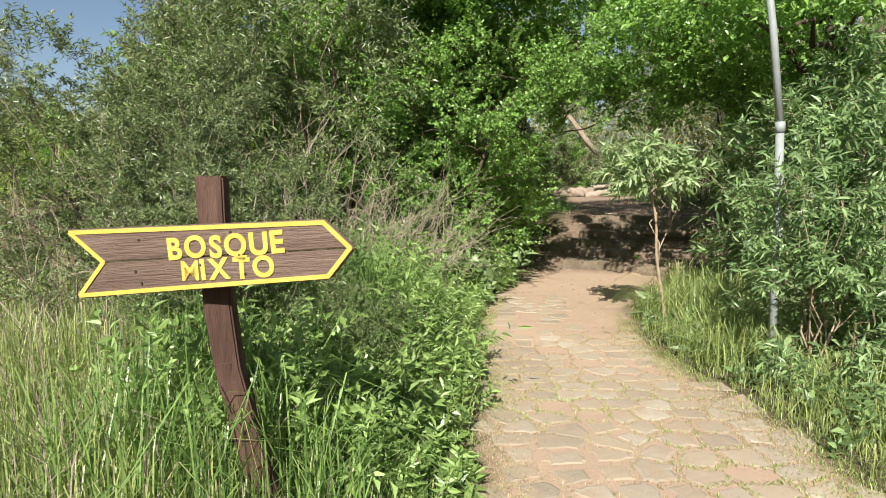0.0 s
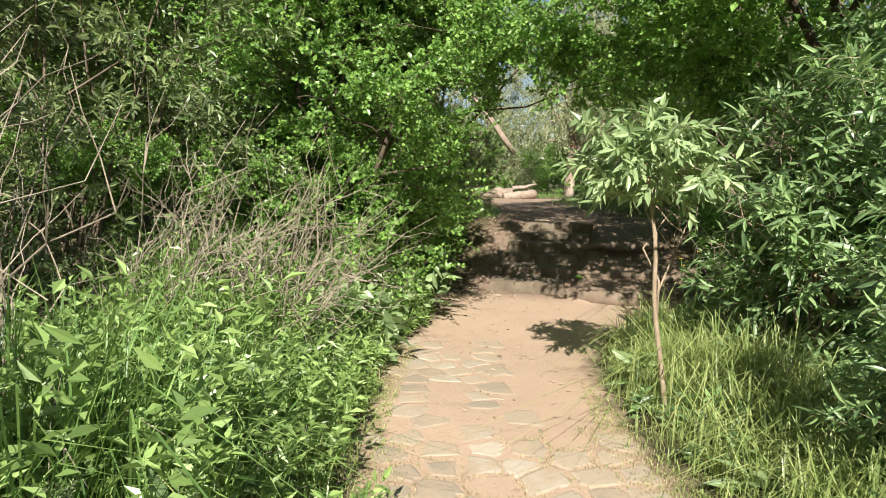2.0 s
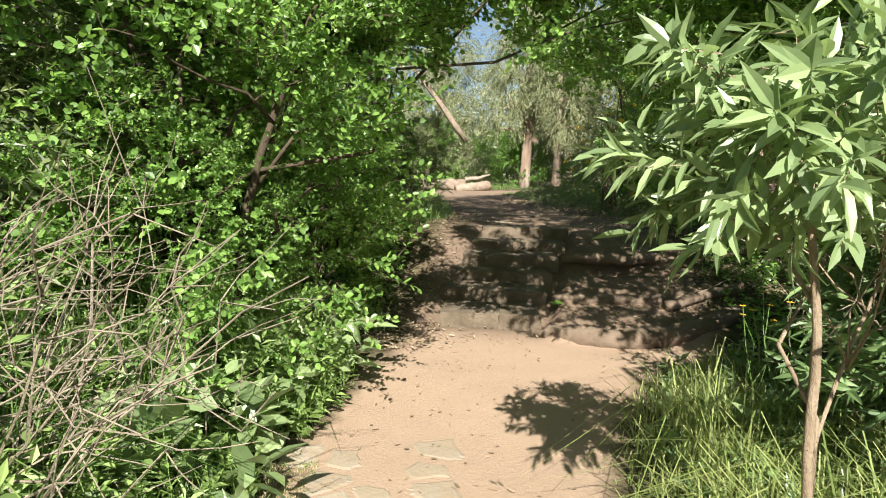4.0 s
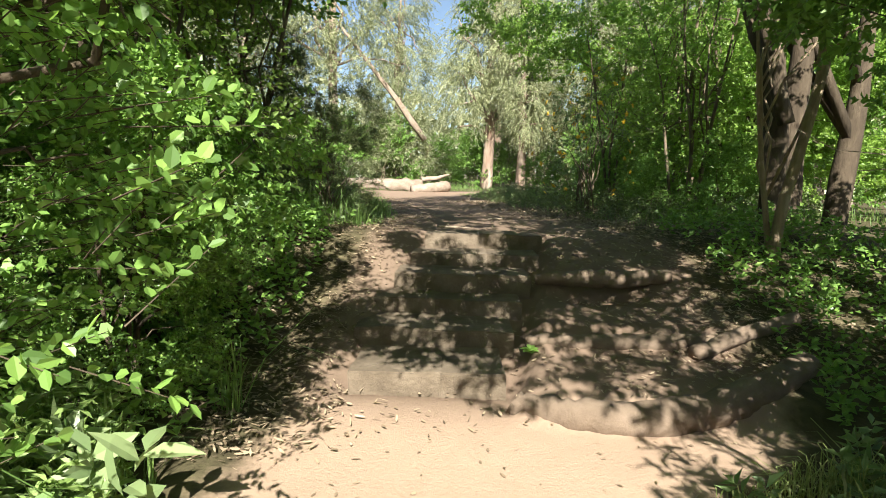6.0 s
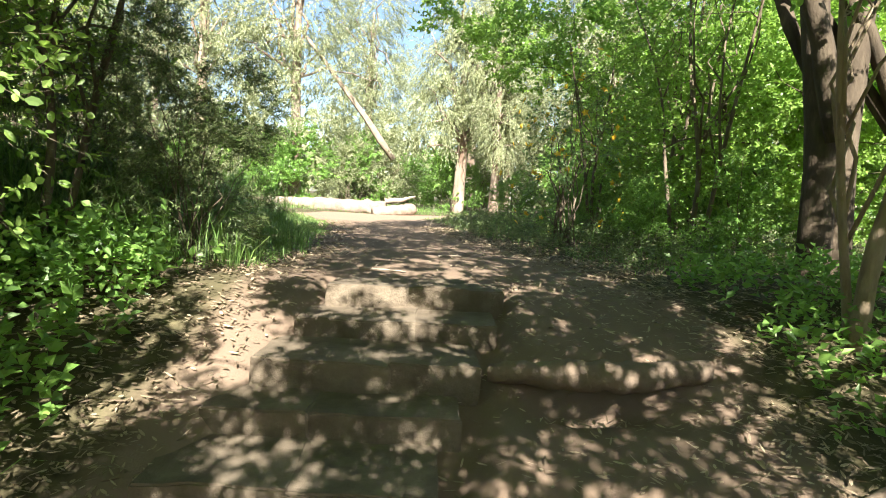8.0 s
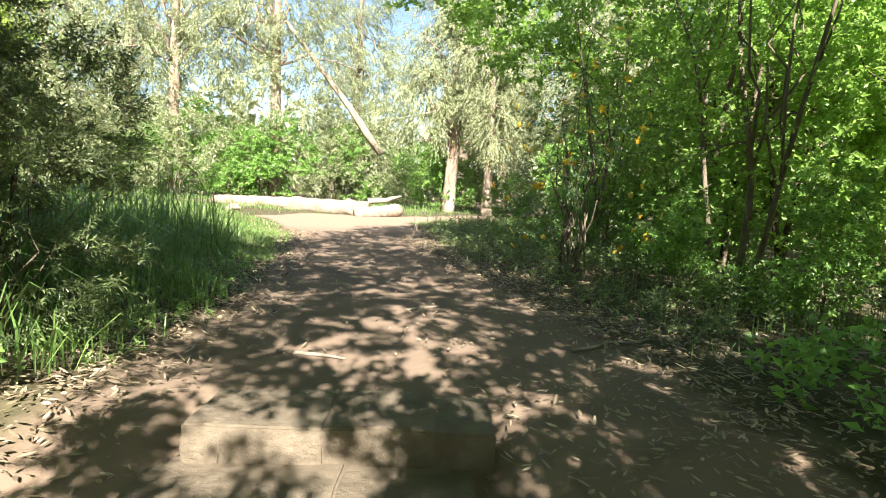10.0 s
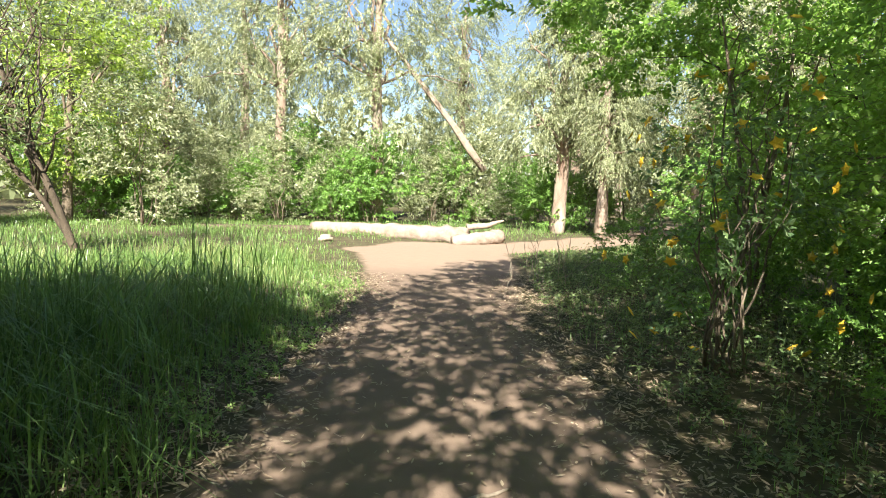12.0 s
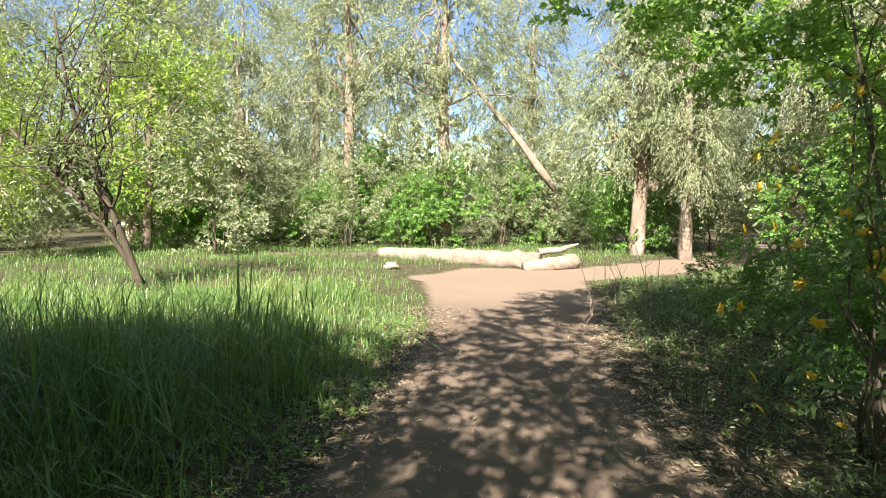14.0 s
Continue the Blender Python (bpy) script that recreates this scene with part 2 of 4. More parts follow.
def leaves(P, D, N, L, W, detail=1, curl=0.15, fold=0.2):
    """Folded leaves at P along D, facing N."""
    n = len(P)
    L, W = np.broadcast_to(L, (n,))[:, None], np.broadcast_to(W, (n,))[:, None]
    S = unit(np.cross(D, N))
    N = np.cross(S, D)
    if detail == 1:
        V = np.stack([P, P + D * L * 0.45 + S * W * 0.5 + N * W * fold, P + D * L - N * L * curl, P + D * L * 0.45 - S * W * 0.5 + N * W * fold], 1)
        T = np.array([(0, 1, 2), (0, 2, 3)])
    elif detail == 1.5:
        e = lambda s, w: (P + D * L * s + S * W * w + N * W * fold * w * 1.5 - N * L * curl * s * s)
        V = np.stack([P, e(0.32, 0.46), e(0.72, 0.40), e(1.0, 0.0), e(0.72, -0.40) + 0.6 * N * W * fold, e(0.32, -0.46) + 0.7 * N * W * fold], 1)
        T = np.array([(0, 1, 2), (0, 2, 3), (0, 3, 4), (0, 4, 5)])
    else:
        c = lambda s: P + D * L * s - N * L * curl * s * s
        e = lambda s, w: (c(s) + S * W * w + N * W * fold * w * 2, c(s), c(s) - S * W * w + N * W * fold * w * 2)
        V = np.stack([P, *e(0.28, 0.42), *e(0.62, 0.40), c(1.0)], 1)
        T = np.array([(0, 1, 2), (0, 2, 3), (1, 4, 5), (1, 5, 2), (2, 5, 6), (2, 6, 3), (4, 7, 5), (5, 7, 6)])
    k = V.shape[1]
    return V.reshape(-1, 3), (np.arange(n)[:, None, None] * k + T[None]).reshape(-1, 3)


def sprigs(rng, P, D, length, count, L, W, spread=55, droop=0.3, detail=1, stem=0.0025, curl=0.15, tip=0.35, face=None):
    """Stems at P along D with leaves set round them: the leaves' mesh and the stems' mesh."""
    n = len(P)
    ln = np.broadcast_to(length, (n,)) * rng.uniform(0.7, 1.25, n)
    D = unit(D)
    ref = np.where(np.abs(D[:, 2:]) < 0.9, np.array((0, 0, 1.0)), np.array((1.0, 0, 0)))
    A = unit(np.cross(D, ref))
    B = np.cross(D, A)
    k = np.arange(count)
    az = rng.uniform(0, 6.28, n)[:, None] + k * 2.4 + rng.normal(0, 0.3, (n, count))
    s = (0.15 + 0.85 * (k + 0.5) / count)[None] + rng.normal(0, 0.03, (n, count))
    sag = droop * ln[:, None] * s ** 2
    base = P[:, None] + D[:, None] * (ln[:, None] * s)[..., None]
    base[..., 2] -= sag * 0.6
    ang = np.radians(rng.normal(spread, 12, (n, count))) * (1 - tip * s)
    out = np.cos(az)[..., None] * A[:, None] + np.sin(az)[..., None] * B[:, None]
    ld = np.cos(ang)[..., None] * D[:, None] + np.sin(ang)[..., None] * out
    ld[..., 2] -= droop * rng.uniform(0.5, 1.3, (n, count))
    ld = unit(ld).reshape(-1, 3)
    up = rng.normal(0, 0.55, (n * count, 3)) + (0.05, -0.1, 0.75)
    if face is not None:
        up += np.repeat(face * 0.55, count, 0)
    m = n * count
    lv = leaves(base.reshape(-1, 3), ld, up, L * rng.uniform(0.6, 1.2, m), W * rng.uniform(0.7, 1.2, m), detail, curl)
    st = None
    if stem:
        E = P + D * ln[:, None]
        E[:, 2] -= droop * ln * 0.6
        V = np.concatenate([np.stack([P + stem * o for o in (A, -0.5 * A + 0.87 * B, -0.5 * A - 0.87 * B)], 1),
                            np.stack([E + stem * 0.4 * o for o in (A, -0.5 * A + 0.87 * B, -0.5 * A - 0.87 * B)], 1)], 1)
        T = np.array([(0, 1, 4), (0, 4, 3), (1, 2, 5), (1, 5, 4), (2, 0, 3), (2, 3, 5)])
        st = (V.reshape(-1, 3), (np.arange(n)[:, None, None] * 6 + T[None]).reshape(-1, 3))
    return lv, st


def in_blobs(rng, blobs, n, shell=0.55, gap=1.1, cut=-0.12):
    """Points in the crown's lobes, thicker towards the outside and with gaps, and the way outwards."""
    vol = np.array([b[3] * b[4] * b[5] for b in blobs]) ** 0.8
    which = rng.choice(len(blobs), n * 3, p=vol / vol.sum())
    b = np.asarray(blobs, float)[which]
    o = unit(rng.normal(0, 1, (n * 3, 3)))
    r = (shell + (1 - shell) * rng.uniform(0, 1, n * 3) ** 0.45) * rng.uniform(0.86, 1.12, n * 3)
    P = b[:, :3] + o * r[:, None] * b[:, 3:6]
    keep = np.array([noise.noise(Vector(p) / gap) > cut for p in P]) & (P[:, 2] > 0.05)
    return P[keep][:n], o[keep][:n]


def plant(name, seed, blobs, n, length, count, L, W, leaf, bark, label, category, group="", trunks=(), limbs=8, limb_r=0.02,
          droop=0.3, spread=55, detail=1, up=0.5, shell=0.5, cut=-0.12, gap=1.1, stem=0.0025, curl=0.15, twig_share=1.0):
    """A tree or shrub about its own base: trunks as (points, radii), limbs into the crown, and leaves on sprigs."""
    rng = np.random.default_rng(seed)
    top = thing(name, 0, 0, 0, label, category, group)
    for P, R in trunks:
        P = np.asarray(P, float)
        t = np.linspace(0, len(P) - 1, 4 * (len(P) - 1) + 1)
        Q = np.stack([np.interp(t, np.arange(len(P)), P[:, i]) for i in range(3)], 1)
        Q[1:] += rng.normal(0, 0.012, (len(Q) - 1, 3)) * (1 + np.linalg.norm(Q[-1] - Q[0]) * 0.25)
        for _ in range(2):
            Q[1:-1] = (Q[:-2] + 2 * Q[1:-1] + Q[2:]) / 4
        solid("trunk", tube(Q, np.interp(t, np.arange(len(P)), R), 10, 0.06, rng), bark, top, smooth=True)
    C, _ = in_blobs(rng, blobs, limbs * 2, 0.3, cut=-1)
    for c in C[:limbs]:
        if trunks:
            P, R = trunks[rng.integers(len(trunks))]
            P = np.asarray(P, float)
            f = rng.uniform(0.35, 0.95) * (len(P) - 1)
            a = np.array([np.interp(f, np.arange(len(P)), P[:, i]) for i in range(3)])
            r0 = min(limb_r * 1.6, float(np.interp(f, np.arange(len(P)), R)) * 0.6)
        else:
            a, r0 = np.array((rng.normal(0, 0.12), rng.normal(0, 0.12), -0.05)), limb_r
        if a[2] > c[2] + 0.4 * abs(c[2]):
            a = a * (1, 1, 0.6)
        Q = bend(rng, a, c, 7, 0.08)
        solid("limb", tube(Q, np.linspace(r0, r0 * 0.25, 7), 5, 0.05, rng), bark, top, smooth=True)
    P, O = in_blobs(rng, blobs, n, shell, gap, cut)
    D = O * (1, 1, 0.6) + (0, 0, up) + rng.normal(0, 0.35, O.shape)
    lv, st = sprigs(rng, P - unit(D) * length * 0.5, D, length, count, L, W, spread, droop, detail, stem, curl, face=O)
    tagged(solid("crown", lv, leaf, top), kind="stuff")
    if st:
        tagged(solid("twigwork", st, bark, top), kind="stuff")
    return top


def put(ob, x, y, turn=0, size=1.0, z=None):
    ob.matrix_basis = Matrix.LocRotScale((x, y, (h(x, y) - 0.03) if z is None else z), Euler((0, 0, radians(turn))), (size, size, size))
    return ob


def again(ob, x, y, turn=0, size=1.0):
    c = copy_thing(ob, pose(0, 0, 0))
    return put(c, x, y, turn, size)


# ---- ground ----
S0, U, R_ = np.array((2.85, 9.7)), np.array((0.3007, 0.9537)), np.array((0.9537, -0.3007))
TOP = 0.80
WAY = np.array([(1.3, -6, 0.95), (1.15, 2, 0.95), (1.08, 5.6, 0.74), (1.55, 7.5, 0.8), (2.5, 9.1, 1.0), (3.35, 10.1, 1.5), (4.0, 11.7, 1.5),
                (4.6, 14.2, 1.25), (5.0, 17.9, 1.0), (5.4, 20, 1.06), (5.8, 22.7, 1.45), (6.0, 25.5, 1.8), (6.1, 27.0, 1.6)])
SIDE = np.array([(4.6, 26.5, 0.8), (6.2, 26.8, 1.3), (9.5, 28.0, 1.2), (14.0, 32, 1.0), (22, 42, 1.1)])
ROAD = np.array([(-4.2, -8, 1.6), (-6.0, 3, 1.4), (-8.4, 8.5, 1.4), (-13, 12, 1.6), (-24, 14, 2.0), (-60, 14, 2.5)])


def sstep(x):
    x = np.clip(x, 0, 1)
    return x * x * (3 - 2 * x)


def fbm(x, y, s):
    return (np.sin(x * 1.3 * s + 2.1 * np.sin(y * 0.7 * s + 1)) + np.sin(y * 1.7 * s + 1.7 * np.sin(x * 0.9 * s)) + np.sin((x + y) * 2.9 * s + 3) * 0.5) / 2.5


def along(x, y, line):
    """How far outside the line's band a place lies (negative: inside)."""
    best = np.full(np.shape(x), 1e9)
    for (x0, y0, w0), (x1, y1, w1) in zip(line[:-1], line[1:]):
        dx, dy = x1 - x0, y1 - y0
        s = np.clip(((x - x0) * dx + (y - y0) * dy) / (dx * dx + dy * dy), 0, 1)
        best = np.minimum(best, np.hypot(x - x0 - s * dx, y - y0 - s * dy) - (w0 + (w1 - w0) * s))
    return best


def off_path(x, y):
    return np.minimum(np.minimum(along(x, y, WAY), along(x, y, SIDE)), along(x, y, ROAD))


def h(x, y):
    x, y = np.asarray(x, float), np.asarray(y, float)
    a = (x - S0[0]) * U[0] + (y - S0[1]) * U[1]
    b = (x - S0[0]) * R_[0] + (y - S0[1]) * R_[1]
    wide = 1 + 0.06 * np.maximum(np.abs(b) - 2, 0)
    z = TOP * np.clip((a - 0.25) / (2.4 * wide), 0, 1)
    z = 0.7 * z + 0.3 * TOP * sstep((a - 0.1) / (2.7 * wide))
    right, left = 0.2 + 0.21 * np.clip(a, 0, 2.6), -0.98 + 0.18 * np.clip(a - 0.6, 0, 2)
    side = sstep((b - right) / 0.12) * sstep((2.4 - b) / 0.5)
    z = z + side * (np.interp(a, [-0.12, 0.0, 0.75, 0.86, 1.65, 1.78, 2.65], [0, 0.12, 0.18, 0.33, 0.43, 0.61, 0.80]) - z) * (a < 2.65)
    lane = sstep((b - left) / 0.12) * sstep((right - b) / 0.08 + 0.6)
    z = z - 0.14 * lane * sstep((a - 0.2) / 0.3) * sstep((2.95 - a) / 0.2)
    z = z - 0.17 * np.exp(-((a - 1.57) / 0.11) ** 2 - ((b - 1.05) / 0.30) ** 4)
    o = off_path(x, y)
    z = z + 0.05 * np.clip(o, 0, 1.5) + 0.02 * fbm(x, y, 1.2) + 0.008 * fbm(x, y, 6) * (0.4 + np.clip(o, 0, 1))
    far = np.hypot(x - 4, y - 14)
    z = z + np.maximum(far - 45, 0) * 0.004 * (1 + 0.5 * fbm(x, y, 0.03))
    return z if z.shape else float(z)


def AB(a, b, z=0.0):
    p = S0 + U * a + R_ * b
    return np.array((p[0], p[1], z))


def axis(lo, a, b, hi, step):
    mid = np.arange(a, b, step)
    grow = np.cumsum(step * 1.12 ** np.arange(1, 90))
    left, right = a - grow, b + grow
    return np.concatenate([left[left > lo][::-1], mid, right[right < hi]])


gx, gy = axis(-900, -3, 9, 900, 0.1), axis(-900, 1, 22, 900, 0.1)
X, Y = np.meshgrid(gx, gy)
Vg = np.stack([X.ravel(), Y.ravel(), h(X, Y).ravel()], 1)
i, j = np.meshgrid(np.arange(len(gy) - 1), np.arange(len(gx) - 1), indexing="ij")
k = (i * len(gx) + j).ravel()
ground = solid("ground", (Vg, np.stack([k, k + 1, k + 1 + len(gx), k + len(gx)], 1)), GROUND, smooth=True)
tagged(ground, "trodden tan earth between dark leafy soil", "ground", kind="structure")
att = ground.data.attributes.new("trodden", 'FLOAT', 'POINT')
att.data.foreach_set("value", np.clip(0.5 - off_path(X, Y).ravel() * 1.6, 0, 1).astype(np.float32))

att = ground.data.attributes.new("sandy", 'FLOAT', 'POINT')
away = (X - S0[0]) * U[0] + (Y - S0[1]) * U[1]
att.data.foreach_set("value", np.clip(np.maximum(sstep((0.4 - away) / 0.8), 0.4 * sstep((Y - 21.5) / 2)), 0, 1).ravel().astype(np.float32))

# ---- stone steps ----
def block(rng, size, rough=0.02, cuts=2, bevel=0.02):
    bm = bmesh.new()
    bmesh.ops.create_cube(bm, size=1)
    bmesh.ops.scale(bm, vec=size, verts=bm.verts)
    bmesh.ops.bevel(bm, geom=bm.edges[:], offset=bevel, segments=2, affect='EDGES')
    bmesh.ops.subdivide_edges(bm, edges=[e for e in bm.edges if e.calc_length() > 0.12], cuts=cuts, use_grid_fill=True)
    o = Vector(rng.uniform(-9, 9, 3))
    for v in bm.verts:
        v.co += noise.noise_vector(v.co * 4 + o) * rough + noise.noise_vector(v.co * 14 + o) * rough * 0.4
    return bm


def set_in(ob, m, parent):
    """Parent ob, at the world pose m, to a thing that stands unturned."""
    ob.parent = parent
    ob.matrix_basis = Matrix.Translation(-parent.location) @ m
    return ob


rng = np.random.default_rng(5)
steps = thing("stone_stairs", *AB(0.3, -0.3, 0), "worn rough stone steps dusted with earth", "stairs")
tagged(steps, kind="structure")
STEP_ROWS = [(0.30, -0.84, 0.17), (0.90, -0.91, 0.28), (1.38, -0.82, 0.39), (1.70, -0.68, 0.50), (2.20, -0.56, 0.64), (2.60, -0.46, 0.72)]
for n_, (a, b0, b1) in enumerate(STEP_ROWS):
    z1 = 0.1355 * (n_ + 1)
    deep = (STEP_ROWS[n_ + 1][0] - a if n_ < 5 else 0.3) + 0.12
    cuts_ = [0, rng.uniform(0.35, 0.65), 1] if n_ < 5 else [0, 0.12, 0.45, 0.8, 1]
    for s0, s1 in zip(cuts_[:-1], cuts_[1:]):
        w = (b1 - b0) * (s1 - s0) + 0.016
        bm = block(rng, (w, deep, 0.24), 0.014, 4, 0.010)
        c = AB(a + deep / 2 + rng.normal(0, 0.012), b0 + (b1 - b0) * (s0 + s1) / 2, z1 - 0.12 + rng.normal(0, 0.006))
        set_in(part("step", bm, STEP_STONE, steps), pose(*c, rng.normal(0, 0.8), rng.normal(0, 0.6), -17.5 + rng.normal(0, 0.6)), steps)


# ---- terrace logs beside the steps ----
def log(name, pts, radii, mat, label, category="log", sides=12, rough=0.06, seed=1):
    rng = np.random.default_rng(seed)
    P = np.asarray(pts, float)
    t = np.linspace(0, len(P) - 1, 8 * (len(P) - 1) + 1)
    Q = np.stack([np.interp(t, np.arange(len(P)), P[:, i]) for i in range(3)], 1)
    for _ in range(3):
        Q[1:-1] = (Q[:-2] + 2 * Q[1:-1] + Q[2:]) / 4
    Q[:, 2] += rng.normal(0, 0.006, len(Q))
    V, F = tube(Q - Q[0], np.interp(t, np.arange(len(P)), radii), sides, rough, rng)
    ob = solid(name, (V, F), mat, smooth=True)
    ob.location = Q[0]
    return tagged(ob, label, category)


log("edging_log", [AB(0.08, 0.20, 0.03), AB(-0.10, 0.55, 0.045), AB(-0.15, 0.95, 0.05), AB(-0.05, 1.35, 0.09), AB(0.14, 1.75, 0.16), AB(0.4, 2.15, 0.25)], [0.085, 0.10, 0.11, 0.11, 0.095, 0.08], LOG_EARTH, "smooth earth-coloured log holding the lowest terrace", seed=3)
log("edging_log", [AB(0.82, 0.36, 0.22), AB(0.79, 0.9, 0.23), AB(0.80, 1.4, 0.24), AB(0.88, 1.85, 0.27)], [0.05, 0.065, 0.065, 0.05], LOG_EARTH, "earth-covered log holding the second terrace", seed=4)
log("edging_log", [AB(1.72, 0.55, 0.53), AB(1.60, 0.9, 0.56), AB(1.60, 1.25, 0.57), AB(1.72, 1.7, 0.58)], [0.05, 0.075, 0.08, 0.06], LOG_EARTH, "earth-covered log bridging a washed-out hollow", seed=5)
log("cut_log", [AB(0.62, 1.5, 0.22), AB(0.85, 2.0, 0.33), AB(1.0, 2.4, 0.40)], [0.06, 0.055, 0.05], LOG_EARTH, "short cut log end lying in the slope", seed=6)

# ---- fallen trunk in the glade ----
log("fallen_trunk", [(2.68, 31.9, 0.98), (4.19, 30.74, 1.0), (5.82, 29.58, 1.02), (7.44, 28.77, 1.0)], [0.20, 0.24, 0.27, 0.29], LOG_GREY, "bleached fallen tree trunk lying across the glade", sides=18, rough=0.09, seed=7)
log("split_log", [(6.92, 28.42, 0.90), (7.79, 28.54, 0.95), (8.48, 28.89, 1.0)], [0.17, 0.20, 0.22], LOG_GREY, "split grey trunk piece beside the fallen tree", sides=14, rough=0.12, seed=8)
log("broken_limb", [(7.44, 28.89, 1.28), (8.02, 28.89, 1.33), (8.6, 29.0, 1.5)], [0.10, 0.08, 0.03], LOG_GREY, "splintered grey limb on the fallen trunk", sides=8, rough=0.12, seed=9)
log("thin_fallen_trunk", [(-2.07, 32.83, 0.85), (0.25, 32.6, 0.86), (2.68, 32.25, 0.9)], [0.10, 0.13, 0.15], BARK_DARK, "darker thin fallen trunk in the grass", sides=10, seed=10)
bm = block(np.random.default_rng(2), (0.42, 0.3, 0.22), 0.05, 2, 0.07)
boulder = part("boulder", bm, STONE, None, "pale rounded stone in the glade", smooth=True)
tagged(boulder, category="stone")
boulder.location = (3.3, 28.0, h(3.3, 28.0) + 0.07)

# ---- sign ----
sign = thing("wooden_sign", -0.62, 2.12, h(-0.62, 2.12), "brown wooden arrow sign with yellow border on crooked post", "sign")
EX = Vector((1.0, -0.2, 0.08)).normalized()
EN = Vector((0.195, 1.0, 0.0)).normalized()
EU = EN.cross(EX).normalized() * -1
if EU.z < 0:
    EU = -EU
BOARD = Matrix((EX, EU, EX.cross(EU))).transposed().to_4x4()
BOARD.translation = (-0.895, 2.075, 1.235)
FRONT = EX.cross(EU)


def slab(poly, z0, z1, bevel=0.003):
    bm = bmesh.new()
    f = bm.faces.new([bm.verts.new((x, y, z0)) for x, y in poly])
    if f.normal.z > 0:
        f.normal_flip()
    r = bmesh.ops.extrude_face_region(bm, geom=[f])
    for v in r["geom"]:
        if isinstance(v, bmesh.types.BMVert):
            v.co.z = z1
    bmesh.ops.recalc_face_normals(bm, faces=bm.faces[:])
    if bevel:
        bmesh.ops.bevel(bm, geom=bm.edges[:], offset=bevel, segments=1, affect='EDGES')
    return bm


HALF_L, HALF_R = 0.131, 0.103
upper = [(-0.375, 0.002), (-0.515, HALF_L), (0.515, HALF_R), (0.612, 0.002)]
lower = [(-0.375, -0.002), (0.612, -0.002), (0.515, -HALF_R), (-0.505, -HALF_L)]
for nm, poly in (("upper_board", upper), ("lower_board", lower)):
    set_in(part(nm, slab(poly, -0.012, 0.012), SIGN_WOOD, sign), BOARD, sign)


def stripe(p, q, w=0.008):
    p, q = Vector(p), Vector(q)
    d = (q - p).normalized()
    n = Vector((-d.y, d.x))
    return slab([tuple(p + n * w - d * w * 0.4), tuple(p - n * w - d * w * 0.4), tuple(q - n * w + d * w * 0.4), tuple(q + n * w + d * w * 0.4)], 0.0122, 0.0148, 0)


rim = [(-0.37, 0.0), (-0.50, HALF_L - 0.012), (0.51, HALF_R - 0.011), (0.598, 0.0), (0.51, -HALF_R + 0.011), (-0.49, -HALF_L + 0.012)]
for n_ in range(6):
    st_ = stripe(rim[n_], rim[(n_ + 1) % 6])
    for v in st_.verts:
        v.co.z += 0.0004 * n_
    set_in(part("yellow_border", st_, YELLOW, sign, "hand-painted yellow border line"), BOARD, sign)
NAIL = plain_material("rusty nail", [(0.3, (0.03, 0.02, 0.015)), (0.7, (0.07, 0.04, 0.03))], 30, 0.6)
for nx, ny in ((0.03, -0.03), (-0.24, -0.04), (-0.22, -0.085), (0.20, -0.07), (-0.21, 0.075), (0.16, 0.08)):
    bm = bmesh.new()
    bmesh.ops.create_cone(bm, cap_ends=True, segments=10, radius1=0.006, radius2=0.004, depth=0.006)
    set_in(part("nail", bm, NAIL, sign), BOARD @ Matrix.Translation((nx, ny, 0.014)), sign)


def lettering(word, width, height, x, y, name):
    """Each painted letter as its own thin mesh."""
    r = np.random.default_rng(len(word) * 7)
    obs, pen = [], 0.0
    for ch in word:
        cu = bpy.data.curves.new("letter", 'FONT')
        cu.body, cu.size, cu.extrude, cu.offset, cu.resolution_u = ch, 1.0, 0.012, (0.012 if ch == "M" else 0.036), 6
        tmp = new("letter", cu)
        me = bpy.data.meshes.new_from_object(tmp.evaluated_get(bpy.context.evaluated_depsgraph_get()))
        bpy.data.objects.remove(tmp)
        co = np.array([v.co[:] for v in me.vertices])
        lo, hi = co.min(0), co.max(0)
        obs.append((me, lo, hi, pen))
        pen += hi[0] - lo[0] + 0.10
    for me, lo, hi, at in obs:
        sx, sy = width / (pen - 0.10), height / 0.80
        tilt = r.normal(0, 1.3)
        M = Matrix.Translation((x - width / 2 + (at - lo[0]) * sx, y - height / 2 + r.normal(0, 0.0012), 0.0142)) @ Matrix.Rotation(radians(tilt), 4, 'Z') @ Matrix.Diagonal((sx, sy, 0.12, 1))
        me.transform(M)
        me.materials.clear()
        me.materials.append(YELLOW)
        set_in(new(name, me), BOARD, sign)


lettering("BOSQUE", 0.455, 0.086, 0.133, 0.042, "painted_letter")
lettering("MIXTO", 0.365, 0.082, 0.133, -0.041, "painted_letter")
POST = np.array([(-0.60, 2.12, -0.05), (-0.665, 2.125, 0.2), (-0.755, 2.13, 0.5), (-0.825, 2.135, 0.8), (-0.855, 2.14, 1.05), (-0.86, 2.14, 1.3), (-0.865, 2.14, 1.525)])
bm = bmesh.new()
rings = []
for q, (px, py, pz) in enumerate(POST):
    w, d = 0.053 - 0.003 * (q % 2), 0.036
    rings.append([bm.verts.new((px + sx * w - sign.location.x, py + 0.012 + sy * d - sign.location.y - 0.0, pz - sign.location.z)) for sx, sy in ((-1, -1), (1, -1), (1, 1), (-1, 1))])
